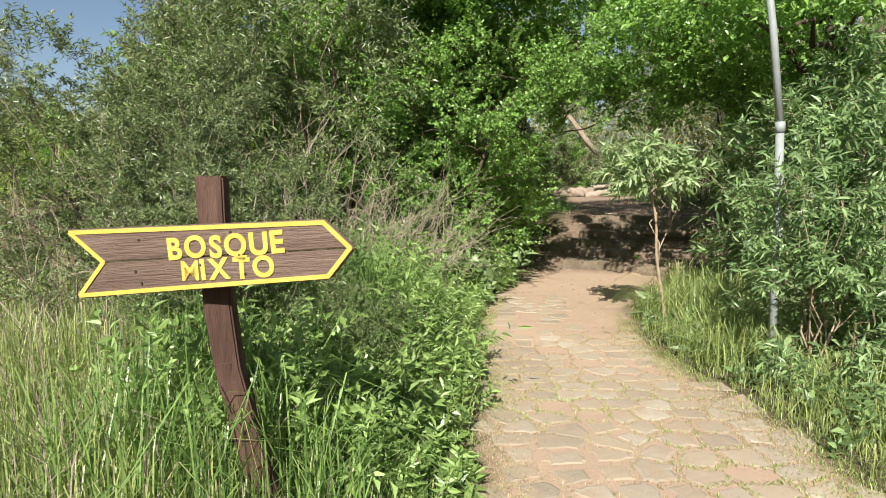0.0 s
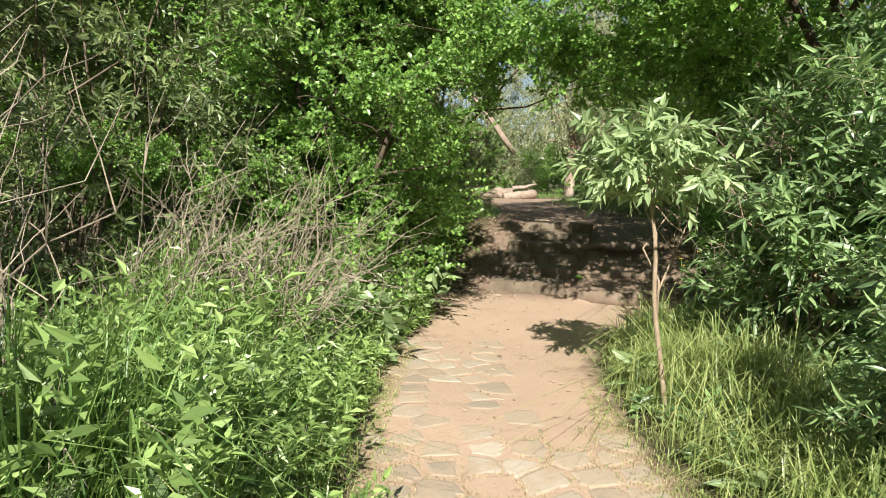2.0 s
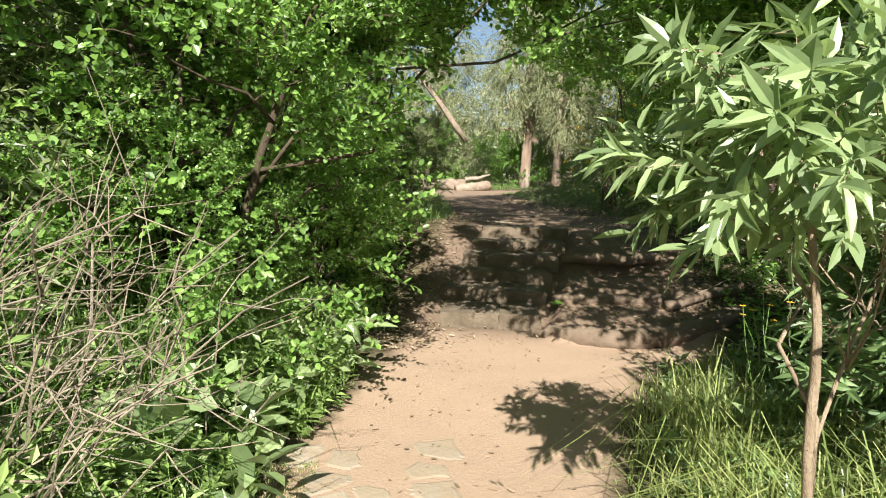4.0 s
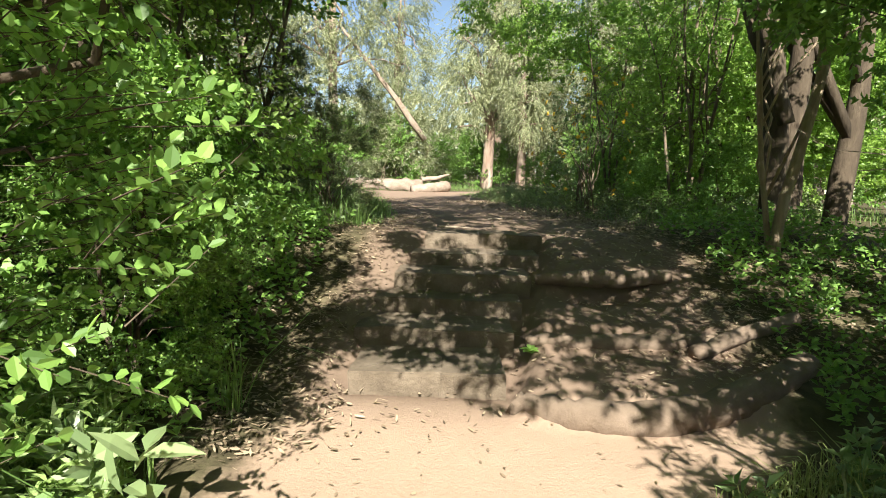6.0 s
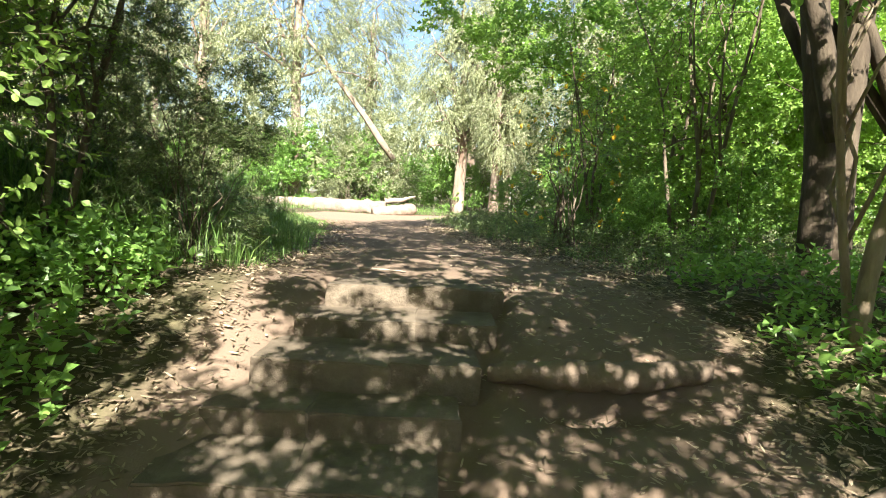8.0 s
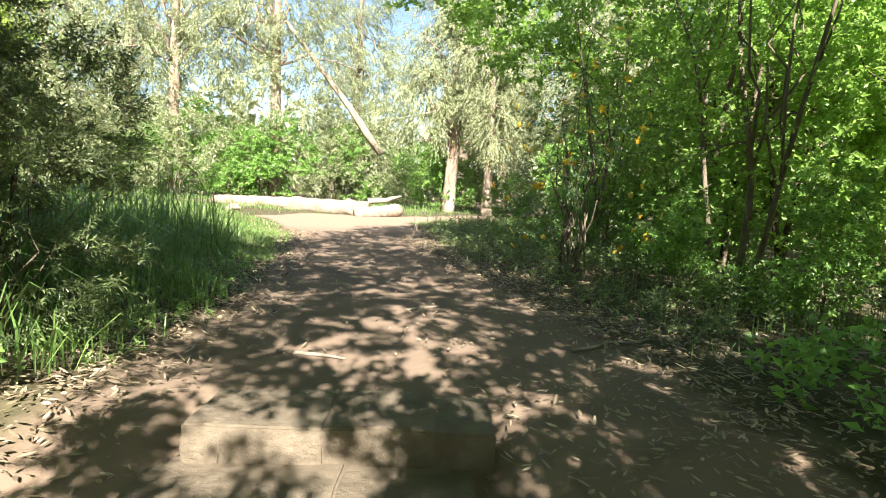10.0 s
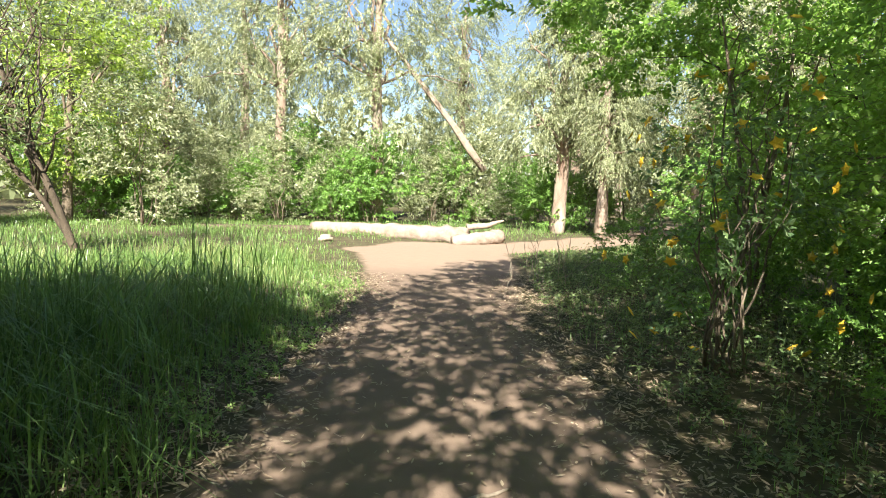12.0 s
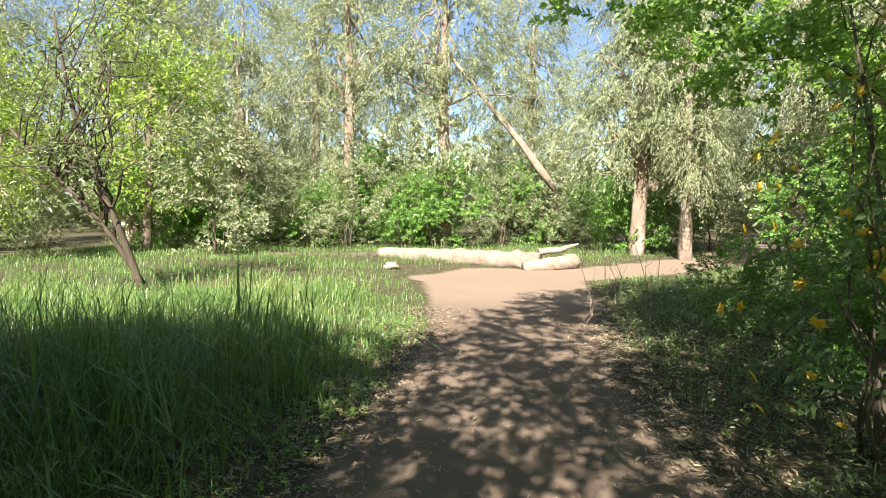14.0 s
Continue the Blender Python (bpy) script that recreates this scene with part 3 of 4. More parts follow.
for r0, r1 in zip(rings[:-1], rings[1:]):
    for k_ in range(4):
        bm.faces.new((r0[k_], r0[(k_ + 1) % 4], r1[(k_ + 1) % 4], r1[k_]))
bm.faces.new(rings[-1])
bm.faces.new(rings[0][::-1])
for v in bm.verts:
    v.co.y += 0.035
bmesh.ops.bevel(bm, geom=[e for e in bm.edges], offset=0.007, segments=2, affect='EDGES')
part("post", bm, POST_WOOD, sign, "crooked reddish-brown wooden post", smooth=False)

# ---- pole ----
pole = thing("metal_pole", 2.62, 4.5, h(2.62, 4.5), "slim grey galvanised pole leaning among the shrubs", "pole")
solid("lower_tube", tube([(0, 0, -0.1), (-0.02, 0, 1.0), (-0.05, 0, 1.86)], [0.03, 0.03, 0.03], 16), STEEL, pole, smooth=True)
solid("collar", tube([(-0.05, 0, 1.84), (-0.052, 0, 1.92)], [0.037, 0.035], 16), STEEL, pole, smooth=True)
solid("upper_tube", tube([(-0.052, 0, 1.9), (-0.15, 0, 2.6), (-0.29, 0, 3.4)], [0.027, 0.027, 0.026], 16), STEEL, pole, smooth=True)

# ---- trees and shrubs round the lower path ----
rng = np.random.default_rng(11)
crown_arch = [(0.15, -0.35, 1.35, 1.1, 1.0, 1.3), (0.3, -0.5, 2.6, 1.4, 1.3, 0.95), (1.9, -0.9, 3.1, 1.1, 0.9, 0.5), (1.3, 0.3, 3.1, 1.2, 0.9, 0.5), (-0.8, 0.3, 2.6, 1.3, 1.2, 1.0), (1.3, -0.6, 2.3, 0.5, 0.45, 0.5), (2.0, -0.7, 2.6, 0.75, 0.6, 0.42), (2.9, -0.4, 2.8, 0.8, 0.7, 0.5), (3.7, -0.1, 3.05, 0.8, 0.7, 0.5), (2.7, 0.4, 3.3, 0.9, 0.7, 0.4), (2.4, -1.1, 3.05, 0.9, 0.6, 0.4)]
def small_tree(seed, n, L, W, detail, leaf=LEAF_BRIGHT, per=12, stem=0.0025, low=()):
    return plant("small_leaved_tree", seed, crown_arch + list(low), n, 0.30, per, L, W, leaf, BARK_DARK, "dense bright green tree with small rounded leaves", "tree",
             "trees round the steps", trunks=[([(0.1, 0.1, -0.1), (0.2, 0, 1.2), (0.7, -0.1, 2.6)], [0.036, 0.03, 0.016]), ([(-0.1, 0, -0.1), (-0.3, 0.2, 1.3), (-0.6, 0.3, 3.0)], [0.038, 0.03, 0.014])], limbs=12, shell=0.6, cut=0.10, gap=0.5, detail=detail, stem=stem)


arch = small_tree(21, 3700, 0.046, 0.034, 1.5, per=13)
arch_far = small_tree(22, 1700, 0.085, 0.058, 1, stem=0)
arch_young = small_tree(23, 1800, 0.075, 0.05, 1, LEAF_YOUNG, stem=0, low=[(-0.2, -0.3, 1.5, 1.5, 1.4, 0.9), (0.9, 0.5, 2.2, 1.1, 1.0, 0.9)])
put(arch, 0.18, 8.7, 0)
again(arch, -2.0, 9.9, 140, 1.1)
put(arch_far, -4.4, 12.3, 330, 1.3)
again(arch_far, -1.8, 13.2, 20, 1.25)

crown_shrub = [(0, 0, 1.2, 1.5, 1.2, 1.2), (0.3, 0.1, 2.4, 1.3, 1.1, 1.2), (-0.7, 0.2, 2.9, 1.0, 0.9, 1.0), (0.8, 0, 3.6, 0.9, 0.8, 0.9)]
shrub = plant("narrow_leaved_shrub", 31, crown_shrub, 1500, 0.34, 13, 0.095, 0.025, LEAF_MATT, BARK_TWIG, "tall tangled shrub with narrow grey-green leaves", "shrub", "shrubs along the path", limbs=26, limb_r=0.016, shell=0.5, cut=0.08, gap=0.5)
put(shrub, -2.1, 7.8, 0, 1.15)
again(shrub, -1.6, 3.7, 160, 0.42)
again(shrub, -1.15, 3.4, 30, 0.36)
again(shrub, -0.45, 3.6, 250, 0.2)
again(shrub, -3.4, 8.2, 130, 0.95)
again(shrub, -1.3, 9.0, 220, 0.8)
again(shrub, -5.0, 10.6, 60, 0.5)
again(shrub, -2.3, 5.2, 75, 0.62)
again(shrub, -2.75, 4.9, 190, 0.62)
again(shrub, -0.55, 14.6, 75, 0.6)
again(shrub, 1.3, 14.5, 20, 0.55)
again(shrub, 2.3, 13.35, 200, 0.42)

crown_right = [(0, 0, 0.9, 1.0, 0.9, 0.9), (0.2, 0, 1.7, 0.9, 0.8, 0.8), (-0.3, 0.2, 2.3, 0.7, 0.7, 0.5)]
broad = plant("long_leaved_shrub", 41, crown_right, 430, 0.36, 11, 0.15, 0.036, LEAF_BROAD, SAP_BARK, "leafy shrub with long pointed pale green leaves", "shrub", "shrubs along the path", limbs=14, limb_r=0.014, droop=0.45, detail=2, shell=0.5, cut=0.0, gap=0.6)
put(broad, 3.95, 5.4, 0, 0.9)
again(broad, 4.4, 4.6, 120, 0.95)
again(broad, 4.6, 7.1, 230, 1.1)
again(broad, 5.4, 6.8, 300, 1.3)
again(broad, 2.78, 4.22, 80, 0.62)
again(broad, 3.75, 6.3, 200, 0.9)
again(broad, 4.0, 4.0, 300, 0.8)

sapling = plant("sapling", 45, [(-0.1, 0, 1.74, 0.5, 0.5, 0.24), (-0.2, 0, 1.98, 0.36, 0.36, 0.16)], 120, 0.25, 14, 0.12, 0.034, LEAF_SAP, SAP_BARK, "slender sapling with drooping pale green leaves", "tree",
                trunks=[([(0.12, 0, -0.05), (0.0, 0, 0.6), (-0.04, 0, 1.1), (-0.15, 0, 1.75)], [0.018, 0.017, 0.014, 0.008]), ([(-0.02, 0, 0.85), (0.12, 0.03, 1.15), (0.25, 0.05, 1.6)], [0.007, 0.006, 0.004])], limbs=10, limb_r=0.006, droop=0.5, detail=2, shell=0.3, cut=-1, up=0.3, spread=60)
put(sapling, 2.2, 5.85, 0, 0.94)


again(arch_far, 7.6, 9.2, 180, 0.95)
again(arch, -0.35, 8.0, 200, 0.5)
again(arch, 0.95, 9.9, 100, 0.4)
again(arch_far, 0.85, 10.2, 160, 0.55)


# ---- dead brushwood ----
def brush(name, seed, n, cx, cy, z0, rx, ry, length, r, way, label):
    rng = np.random.default_rng(seed)
    ob = thing(name, cx, cy, h(cx, cy), label, "brushwood")
    for _ in range(n):
        a = np.array((rng.normal(0, rx), rng.normal(0, ry), rng.uniform(0, z0)))
        d = np.array(way) + rng.normal(0, 0.45, 3)
        L = length * rng.uniform(0.4, 1.2)
        Q = bend(rng, a, a + unit(d) * L, 6, rng.uniform(-0.1, 0.25), 0.06)
        bits = [tube(Q, np.linspace(r, r * 0.3, 6), 4)]
        for _ in range(3):
            f = rng.integers(2, 5)
            bits.append(tube(bend(rng, Q[f], Q[f] + unit(d + rng.normal(0, 0.7, 3)) * L * 0.35, 4), np.linspace(r * 0.5, r * 0.2, 4), 3))
        solid("stalk", join(bits), DRY, ob)
    return ob


brush("dead_brushwood", 81, 150, -0.75, 7.0, 0.6, 0.45, 0.35, 1.1, 0.006, (0.5, -0.2, 0.8), "tangle of dry brown twigs beside the path")
brush("dead_brushwood", 82, 90, -2.6, 6.4, 1.0, 0.8, 0.3, 1.3, 0.006, (0.1, -0.2, 0.9), "dry leafless stalks at the foot of the shrub")
brush("dead_brushwood", 83, 90, -1.9, 4.5, 0.7, 0.7, 0.3, 1.2, 0.006, (-0.2, -0.2, 0.9), "dry leafless stalks at the foot of the shrub")
brush("dead_brushwood", 84, 50, 4.6, 7.0, 0.6, 0.5, 0.4, 1.3, 0.007, (-0.3, -0.2, 0.9), "dry twigs under the shrubs beside the steps")

brush("dead_brushwood", 85, 12, 6.95, 20.7, 0.1, 0.35, 0.35, 1.25, 0.006, (0.05, 0.0, 1.6), "few tall dry stalks standing at the path edge")


def blades(rng, P, H, W, lean=0.35):
    n = len(P)
    az = rng.uniform(0, 6.28, n)
    d = np.stack([np.cos(az), np.sin(az), np.zeros(n)], 1)
    s = np.stack([-np.sin(az), np.cos(az), np.zeros(n)], 1)
    Hn = (H * rng.uniform(0.45, 1.15, n))[:, None]
    k = np.abs(rng.normal(0, lean, n))[:, None]
    z = np.array((0, 0, 1.0))
    W = W * rng.uniform(0.7, 1.2, n)[:, None] * 0.5
    m1, m2, tp = P + z * Hn * 0.45 + d * k * Hn * 0.15, P + z * Hn * 0.8 + d * k * Hn * 0.5, P + z * Hn * (1 - 0.35 * k) + d * k * Hn * 1.05
    V = np.stack([P - s * W * 0.7, P + s * W * 0.7, m1 - s * W, m1 + s * W, m2 - s * W * 0.7, m2 + s * W * 0.7, tp], 1)
    T = np.array([(0, 1, 3), (0, 3, 2), (2, 3, 5), (2, 5, 4), (4, 5, 6)])
    return V.reshape(-1, 3), (np.arange(n)[:, None, None] * 7 + T).reshape(-1, 3)


# ---- shade trees over the steps ----
dark = plant("multi_stemmed_tree", 71, [(-1.0, 0, 6.4, 1.5, 2.0, 1.0), (-2.8, 0, 5.8, 2.2, 2.8, 1.1), (-1.6, 2.2, 6.2, 2.2, 2.0, 1.0)], 2300, 0.38, 11, 0.10, 0.062, LEAF_BRIGHT, BARK_DARK, "old tree with several dark leaning stems", "tree",
             trunks=[([(0, 0, -0.2), (-0.05, 0, 1.5), (-0.35, 0.1, 3.2), (-1.1, 0.2, 5)], [0.17, 0.14, 0.11, 0.05]), ([(0.32, 0.1, -0.2), (0.32, 0.1, 1.8), (0.45, 0.2, 5)], [0.17, 0.14, 0.06]),
                     ([(0.9, -0.1, -0.2), (1.1, -0.1, 1.6), (1.3, 0, 4.6)], [0.16, 0.12, 0.05]), ([(-0.12, -0.2, 1.3), (-0.45, -0.2, 2.4), (-1.9, 0.2, 4.6)], [0.10, 0.085, 0.04])], limbs=12, limb_r=0.05, cut=-1, stem=0)
put(dark, 7.8, 12.5, 0)
# Added tree: its unseen crown sits above the view to dapple steps and path.
shade = plant("added_shade_tree", 72, [(-0.3, 0, 5.2, 1.9, 2.0, 0.8), (-1.3, 2.4, 5.2, 2.0, 2.0, 0.8), (0.1, 3.0, 5.4, 1.3, 2.0, 0.7), (-2.6, 3.6, 5.4, 1.6, 1.8, 0.7), (-0.8, 0.6, 4.0, 1.2, 1.3, 0.5), (-2.2, 1.2, 4.4, 1.2, 1.3, 0.5), (-2.5, -0.8, 3.5, 1.2, 1.0, 0.4), (-2.3, -0.3, 3.8, 1.2, 1.0, 0.4), (-1.1, -0.9, 3.7, 1.2, 1.0, 0.4), (-0.9, -0.5, 4.0, 1.1, 1.0, 0.4), (-0.4, 1.5, 5.6, 1.1, 1.0, 0.5), (-2.7, -2.0, 3.55, 1.0, 0.9, 0.5), (-1.9, -2.4, 3.55, 1.0, 0.9, 0.5), (-1.9, -0.2, 3.2, 0.9, 0.8, 0.4), (-0.1, 1.1, 4.4, 1.2, 1.0, 0.45)], 3000, 0.38, 11, 0.10, 0.06, LEAF_BRIGHT, BARK_DARK, "tall tree added to cast shade, its crown above the view", "tree",
              trunks=[([(0.8, 0.3, -0.2), (0.7, 0.3, 2.0), (0.3, 0.8, 3.6), (-0.3, 1.5, 4.9)], [0.14, 0.11, 0.09, 0.06])], limbs=10, limb_r=0.04, cut=-1, stem=0)
put(shade, 5.5, 8.0, 0)
# Two more copies added so their unseen crowns darken the upper meadow.
again(shade, -0.9, 12.4, 150, 1.05)
again(shade, -0.8, 12.5, 180, 0.95)
put(arch_young, 9.9, 15.4, 30, 1.2)
again(arch_young, 11.3, 13.0, 100, 1.25)
again(arch_young, 11.0, 18.8, 190, 1.25)
again(arch_young, 10.5, 17.2, 270, 0.8)
airy = plant("airy_tree", 77, [(0.2, -0.2, 1.7, 1.0, 0.9, 1.1), (0.3, -0.1, 3.0, 1.1, 1.0, 0.9), (-0.5, 0.2, 3.8, 1.0, 1.0, 0.8), (0.9, 0.2, 2.4, 0.6, 0.6, 0.6)], 520, 0.34, 10, 0.062, 0.038, LEAF_YOUNG, BARK_TWIG, "slender airy tree with sunlit yellow-green leaves", "tree", "trees round the steps",
             trunks=[([(0, 0, -0.1), (-0.1, 0, 1.2), (0.25, 0, 2.6), (0.3, 0, 4.0)], [0.034, 0.03, 0.022, 0.01]), ([(0.15, 0.1, -0.1), (0.35, 0.1, 1.0), (0.5, 0.1, 2.2), (1.2, 0.1, 3.6)], [0.026, 0.022, 0.016, 0.008]), ([(-0.1, 0, -0.1), (-0.4, 0, 1.4), (-0.9, 0.1, 3.4)], [0.03, 0.025, 0.01])], limbs=14, limb_r=0.012, shell=0.25, cut=0.02, gap=0.6, detail=1.5)
put(airy, 0.75, 11.6, 60)
again(airy, 1.3, 13.2, 200, 0.95)
again(airy, -0.2, 12.6, 310, 1.1)
again(airy, 8.0, 14.4, 100, 1.0)
again(airy, 9.1, 15.9, 250, 1.15)
again(airy, 8.9, 17.9, 20, 1.0)
again(arch_young, -0.4, 15.4, 300, 0.9)
again(arch_young, 9.6, 13.9, 45, 0.9)

leaning = plant("leaning_tree", 74, [(0.6, 0, 3.6, 0.9, 0.9, 0.6), (0.2, 0.2, 2.6, 0.6, 0.6, 0.5)], 170, 0.3, 11, 0.07, 0.042, LEAF_BRIGHT, SAP_BARK, "thin pale-stemmed tree leaning beside the steps", "tree", trunks=[([(0, 0, -0.1), (0.1, 0, 0.6), (0.32, -0.1, 1.8), (0.6, -0.15, 3.4)], [0.055, 0.05, 0.045, 0.02]), ([(0.12, 0.1, -0.1), (-0.05, 0.12, 0.9), (-0.25, 0.1, 2.2)], [0.03, 0.026, 0.015])], limbs=8, limb_r=0.015, cut=-1, detail=1.5)
put(leaning, 6.15, 10.9, 0)
r74 = np.random.default_rng(75)
for x, y, n in ((3.15, 7.0, 3), (3.35, 7.25, 4)):
    ob = thing("yellow_wildflower", x, y, h(x, y), "small yellow wildflower on thin green stalks", "wildflower", "wildflowers")
    for _ in range(n):
        e_ = np.array((r74.normal(0, 0.12), r74.normal(0, 0.12), r74.uniform(0.65, 0.95)))
        solid("stalk", tube(bend(r74, (0, 0, 0), e_, 5), 0.003, 4), GRASS, ob)
        az = np.linspace(0, 6.28, 7)[:-1]
        solid("flower_head", leaves(np.repeat(e_[None], 6, 0), np.stack([np.cos(az), np.sin(az), az * 0 + 0.3], 1), np.tile((0.0, -0.3, 1.0), (6, 1)), 0.02, 0.014), PETAL, ob)


def tuft(x, y, n, length, label, seed):
    r = np.random.default_rng(seed)
    ob = thing("grass_tuft", x, y, h(x, y), label, "grass tuft", "grass tufts")
    P = np.stack([r.normal(0, 0.03, n), r.normal(0, 0.03, n), np.full(n, -0.01)], 1)
    tagged(solid("blade_fan", blades(r, P, length, 0.009, 0.9), GRASS, ob), kind="stuff")


# ---- shrub with yellow flowers ----
flower = plant("flowering_shrub", 91, [(0, 0, 0.9, 0.9, 0.9, 0.8), (0.1, 0, 1.7, 0.75, 0.8, 0.7), (-0.4, -0.2, 1.5, 0.5, 0.5, 0.8), (0.5, 0.3, 2.4, 0.6, 0.6, 0.5)], 140, 0.36, 10, 0.075, 0.036, LEAF_BROAD, BARK_TWIG, "loose airy green shrub dotted with yellow flowers", "shrub", limbs=16, limb_r=0.012, shell=0.4, cut=-0.05, droop=0.5)
r91 = np.random.default_rng(92)
Pf, Of = in_blobs(r91, [(0, 0, 0.9, 0.95, 0.95, 0.8), (0.1, 0, 1.7, 0.85, 0.85, 0.7), (-0.4, -0.2, 1.5, 0.55, 0.55, 0.8), (0.5, 0.3, 2.4, 0.65, 0.65, 0.5)], 60, 0.9, cut=-1)
for p, o in zip(Pf, Of):
    az = np.linspace(0, 6.28, 6)[:-1]
    A = unit(np.cross(o, (0.1, 0.2, 1.0)))
    B = np.cross(o, A)
    D = unit(np.cos(az)[:, None] * A + np.sin(az)[:, None] * B + o * 0.35)
    ob = solid("blossom", leaves(np.repeat(p[None], 5, 0), D, np.repeat(o[None], 5, 0), 0.055, 0.044, 1, 0.1), PETAL, flower)
put(flower, 7.05, 15.9, 0)

# ---- gum trees of the glade ----
crown_gum = [(0, 0, 9.5, 3.2, 3.2, 3.0), (1.8, 0.5, 7.0, 2.4, 2.2, 2.4), (-2.0, -0.4, 7.2, 2.4, 2.2, 2.6), (0.3, -1.6, 5.0, 2.0, 1.6, 1.9), (0, 0, 13, 2.5, 2.5, 2.6)]
gum = plant("gum_tree", 51, crown_gum, 2600, 0.7, 13, 0.15, 0.052, LEAF_EUC, BARK_EUC, "tall gum tree with pale trunk and drooping foliage", "tree", "gum trees", trunks=[([(0, 0, -0.2), (0.05, 0, 3), (-0.1, 0.1, 7), (0.1, 0, 12.5)], [0.33, 0.27, 0.2, 0.06])],
            limbs=14, limb_r=0.06, droop=0.75, up=-0.1, stem=0, gap=0.9, cut=0.04, shell=0.4)
put(gum, 5.0, 38.17, 0)
crown_weep = [(0, 0, 6.5, 2.4, 2.4, 2.6), (-1.4, -0.6, 4.6, 1.7, 1.4, 2.0), (1.5, 0, 4.8, 1.7, 1.6, 2.2), (0.2, 0.2, 9.5, 2.2, 2.2, 2.2)]
weep = plant("weeping_gum_tree", 52, crown_weep, 2500, 0.75, 15, 0.14, 0.042, LEAF_EUC, BARK_EUC, "gum tree with foliage weeping almost to the ground", "tree", "gum trees", trunks=[([(0, 0, -0.2), (0.1, 0, 2.5), (0.0, 0.1, 5.5), (0.2, 0, 9)], [0.3, 0.24, 0.18, 0.05])],
             limbs=14, limb_r=0.05, droop=0.9, up=-0.2, stem=0, gap=0.8, cut=0.04, shell=0.4)
put(weep, 11.96, 33.64, 0)
for x, y, a, s in ((13.12, 32.14, 60, 0.8), (16.95, 32.02, 130, 1.0), (20.78, 29.93, 250, 1.0), (-4.74, 40.95, 200, 1.1), (23.68, 39.79, 10, 1.2), (14.4, 25.29, 90, 0.85), (17, 19, 330, 1.0)):
    again(weep, x, y, a, s)
for x, y, a, s in ((0.48, 40.37, 200, 1.0), (-8.8, 38.63, 280, 0.95), (24.84, 56.03, 20, 1.2), (10.34, 46.75, 100, 1.0), (16.72, 44.43, 170, 1.0), (-3.0, 50.23, 240, 1.15), (-12.28, 51.39, 10, 1.2),
                   (-14.6, 36.31, 70, 0.9), (-19.24, 45.59, 150, 1.0), (31.8, 46.75, 250, 1.1), (29.48, 30.51, 310, 1.0), (30, 12, 100, 1.0), (-4, -22, 50, 1.1), (-20.4, 21.23, 40, 0.42), (-14, 18, 100, 0.4), (-23.88, 25.87, 200, 0.5)):
    again(gum, x, y, a, s)
solid("broken_limb", tube(np.array([(0.1, 0, 8.4), (1.0, -0.2, 7.3), (1.9, -0.3, 6.2), (3.3, -0.5, 4.5), (4.1, -0.6, 3.4), (4.8, -0.7, 2.5)]), [0.07, 0.09, 0.11, 0.14, 0.19, 0.15], 12, 0.1, np.random.default_rng(3)), LOG_GREY, gum, "broken pale limb hanging from the trunk", smooth=True)

lime = plant("lime_green_tree", 65, [(0, 0, 3.2, 2.4, 2.2, 2.4), (0.8, 0, 5.2, 1.8, 1.8, 1.6), (-1.2, 0, 4.6, 1.6, 1.6, 1.5)], 1300, 0.5, 9, 0.13, 0.06, LEAF_LIME, BARK_TWIG, "airy yellow-green tree in the sun", "tree", "understorey", trunks=[([(0, 0, -0.1), (0.1, 0, 2), (0.2, 0, 4.5)], [0.12, 0.1, 0.04])], limbs=10, limb_r=0.03, stem=0, shell=0.35, cut=-0.05)
put(lime, -6.0, 34.0, 0, 1.35)
again(lime, -8.5, 29, 120, 1.0)
again(lime, 17.5, 33, 60, 0.8)
again(lime, -11.5, 15.8, 200, 0.45)

spindly = plant("spindly_tree", 67, [(0, 0, 2.4, 1.3, 1.2, 1.0), (-0.9, 0, 1.6, 0.9, 0.8, 0.7), (-0.3, 0, 3.6, 1.0, 1.0, 0.8)], 260, 0.4, 9, 0.09, 0.03, LEAF_MATT, BARK_DARK, "spindly half-bare tree with thin dark branches", "tree", trunks=[([(0.4, 0, -0.1), (0.1, 0, 0.8), (-0.4, 0, 2.0), (-0.6, 0, 3.4)], [0.05, 0.042, 0.03, 0.014]), ([(0.45, 0.1, -0.1), (-0.2, 0.1, 1.0), (-1.2, 0, 2.0)], [0.04, 0.03, 0.015])], limbs=40, limb_r=0.012, shell=0.2, cut=0.0)
put(spindly, -1.38, 23.0, 0, 1.45)

far_bush = plant("understorey_shrub", 61, [(0, 0, 0.9, 1.4, 1.3, 0.9), (0.6, 0.3, 1.8, 1.1, 1.0, 0.9), (-0.7, 0, 1.5, 0.9, 0.9, 0.9), (0.1, 0, 2.5, 0.8, 0.8, 0.7)], 380, 0.5, 15, 0.115, 0.06, LEAF_BRIGHT, BARK_TWIG, "rounded bright green understorey bush", "shrub", "understorey", limbs=6, stem=0, shell=0.5)
put(far_bush, 3.5, 36.54, 0)
pale_bush = plant("olive_shrub", 62, [(0, 0, 1.0, 1.4, 1.3, 1.0), (0.5, 0.3, 2.2, 1.2, 1.1, 1.1), (-0.6, 0, 2.0, 1.0, 1.0, 1.2), (0.1, 0, 3.4, 0.8, 0.8, 0.9)], 420, 0.55, 15, 0.125, 0.045, LEAF_EUC, BARK_TWIG, "tall olive-green understorey shrub", "shrub", "understorey", limbs=6, stem=0, shell=0.5)
put(pale_bush, 7.44, 37.47, 0)
rb = np.random.default_rng(17)
n_ = 0
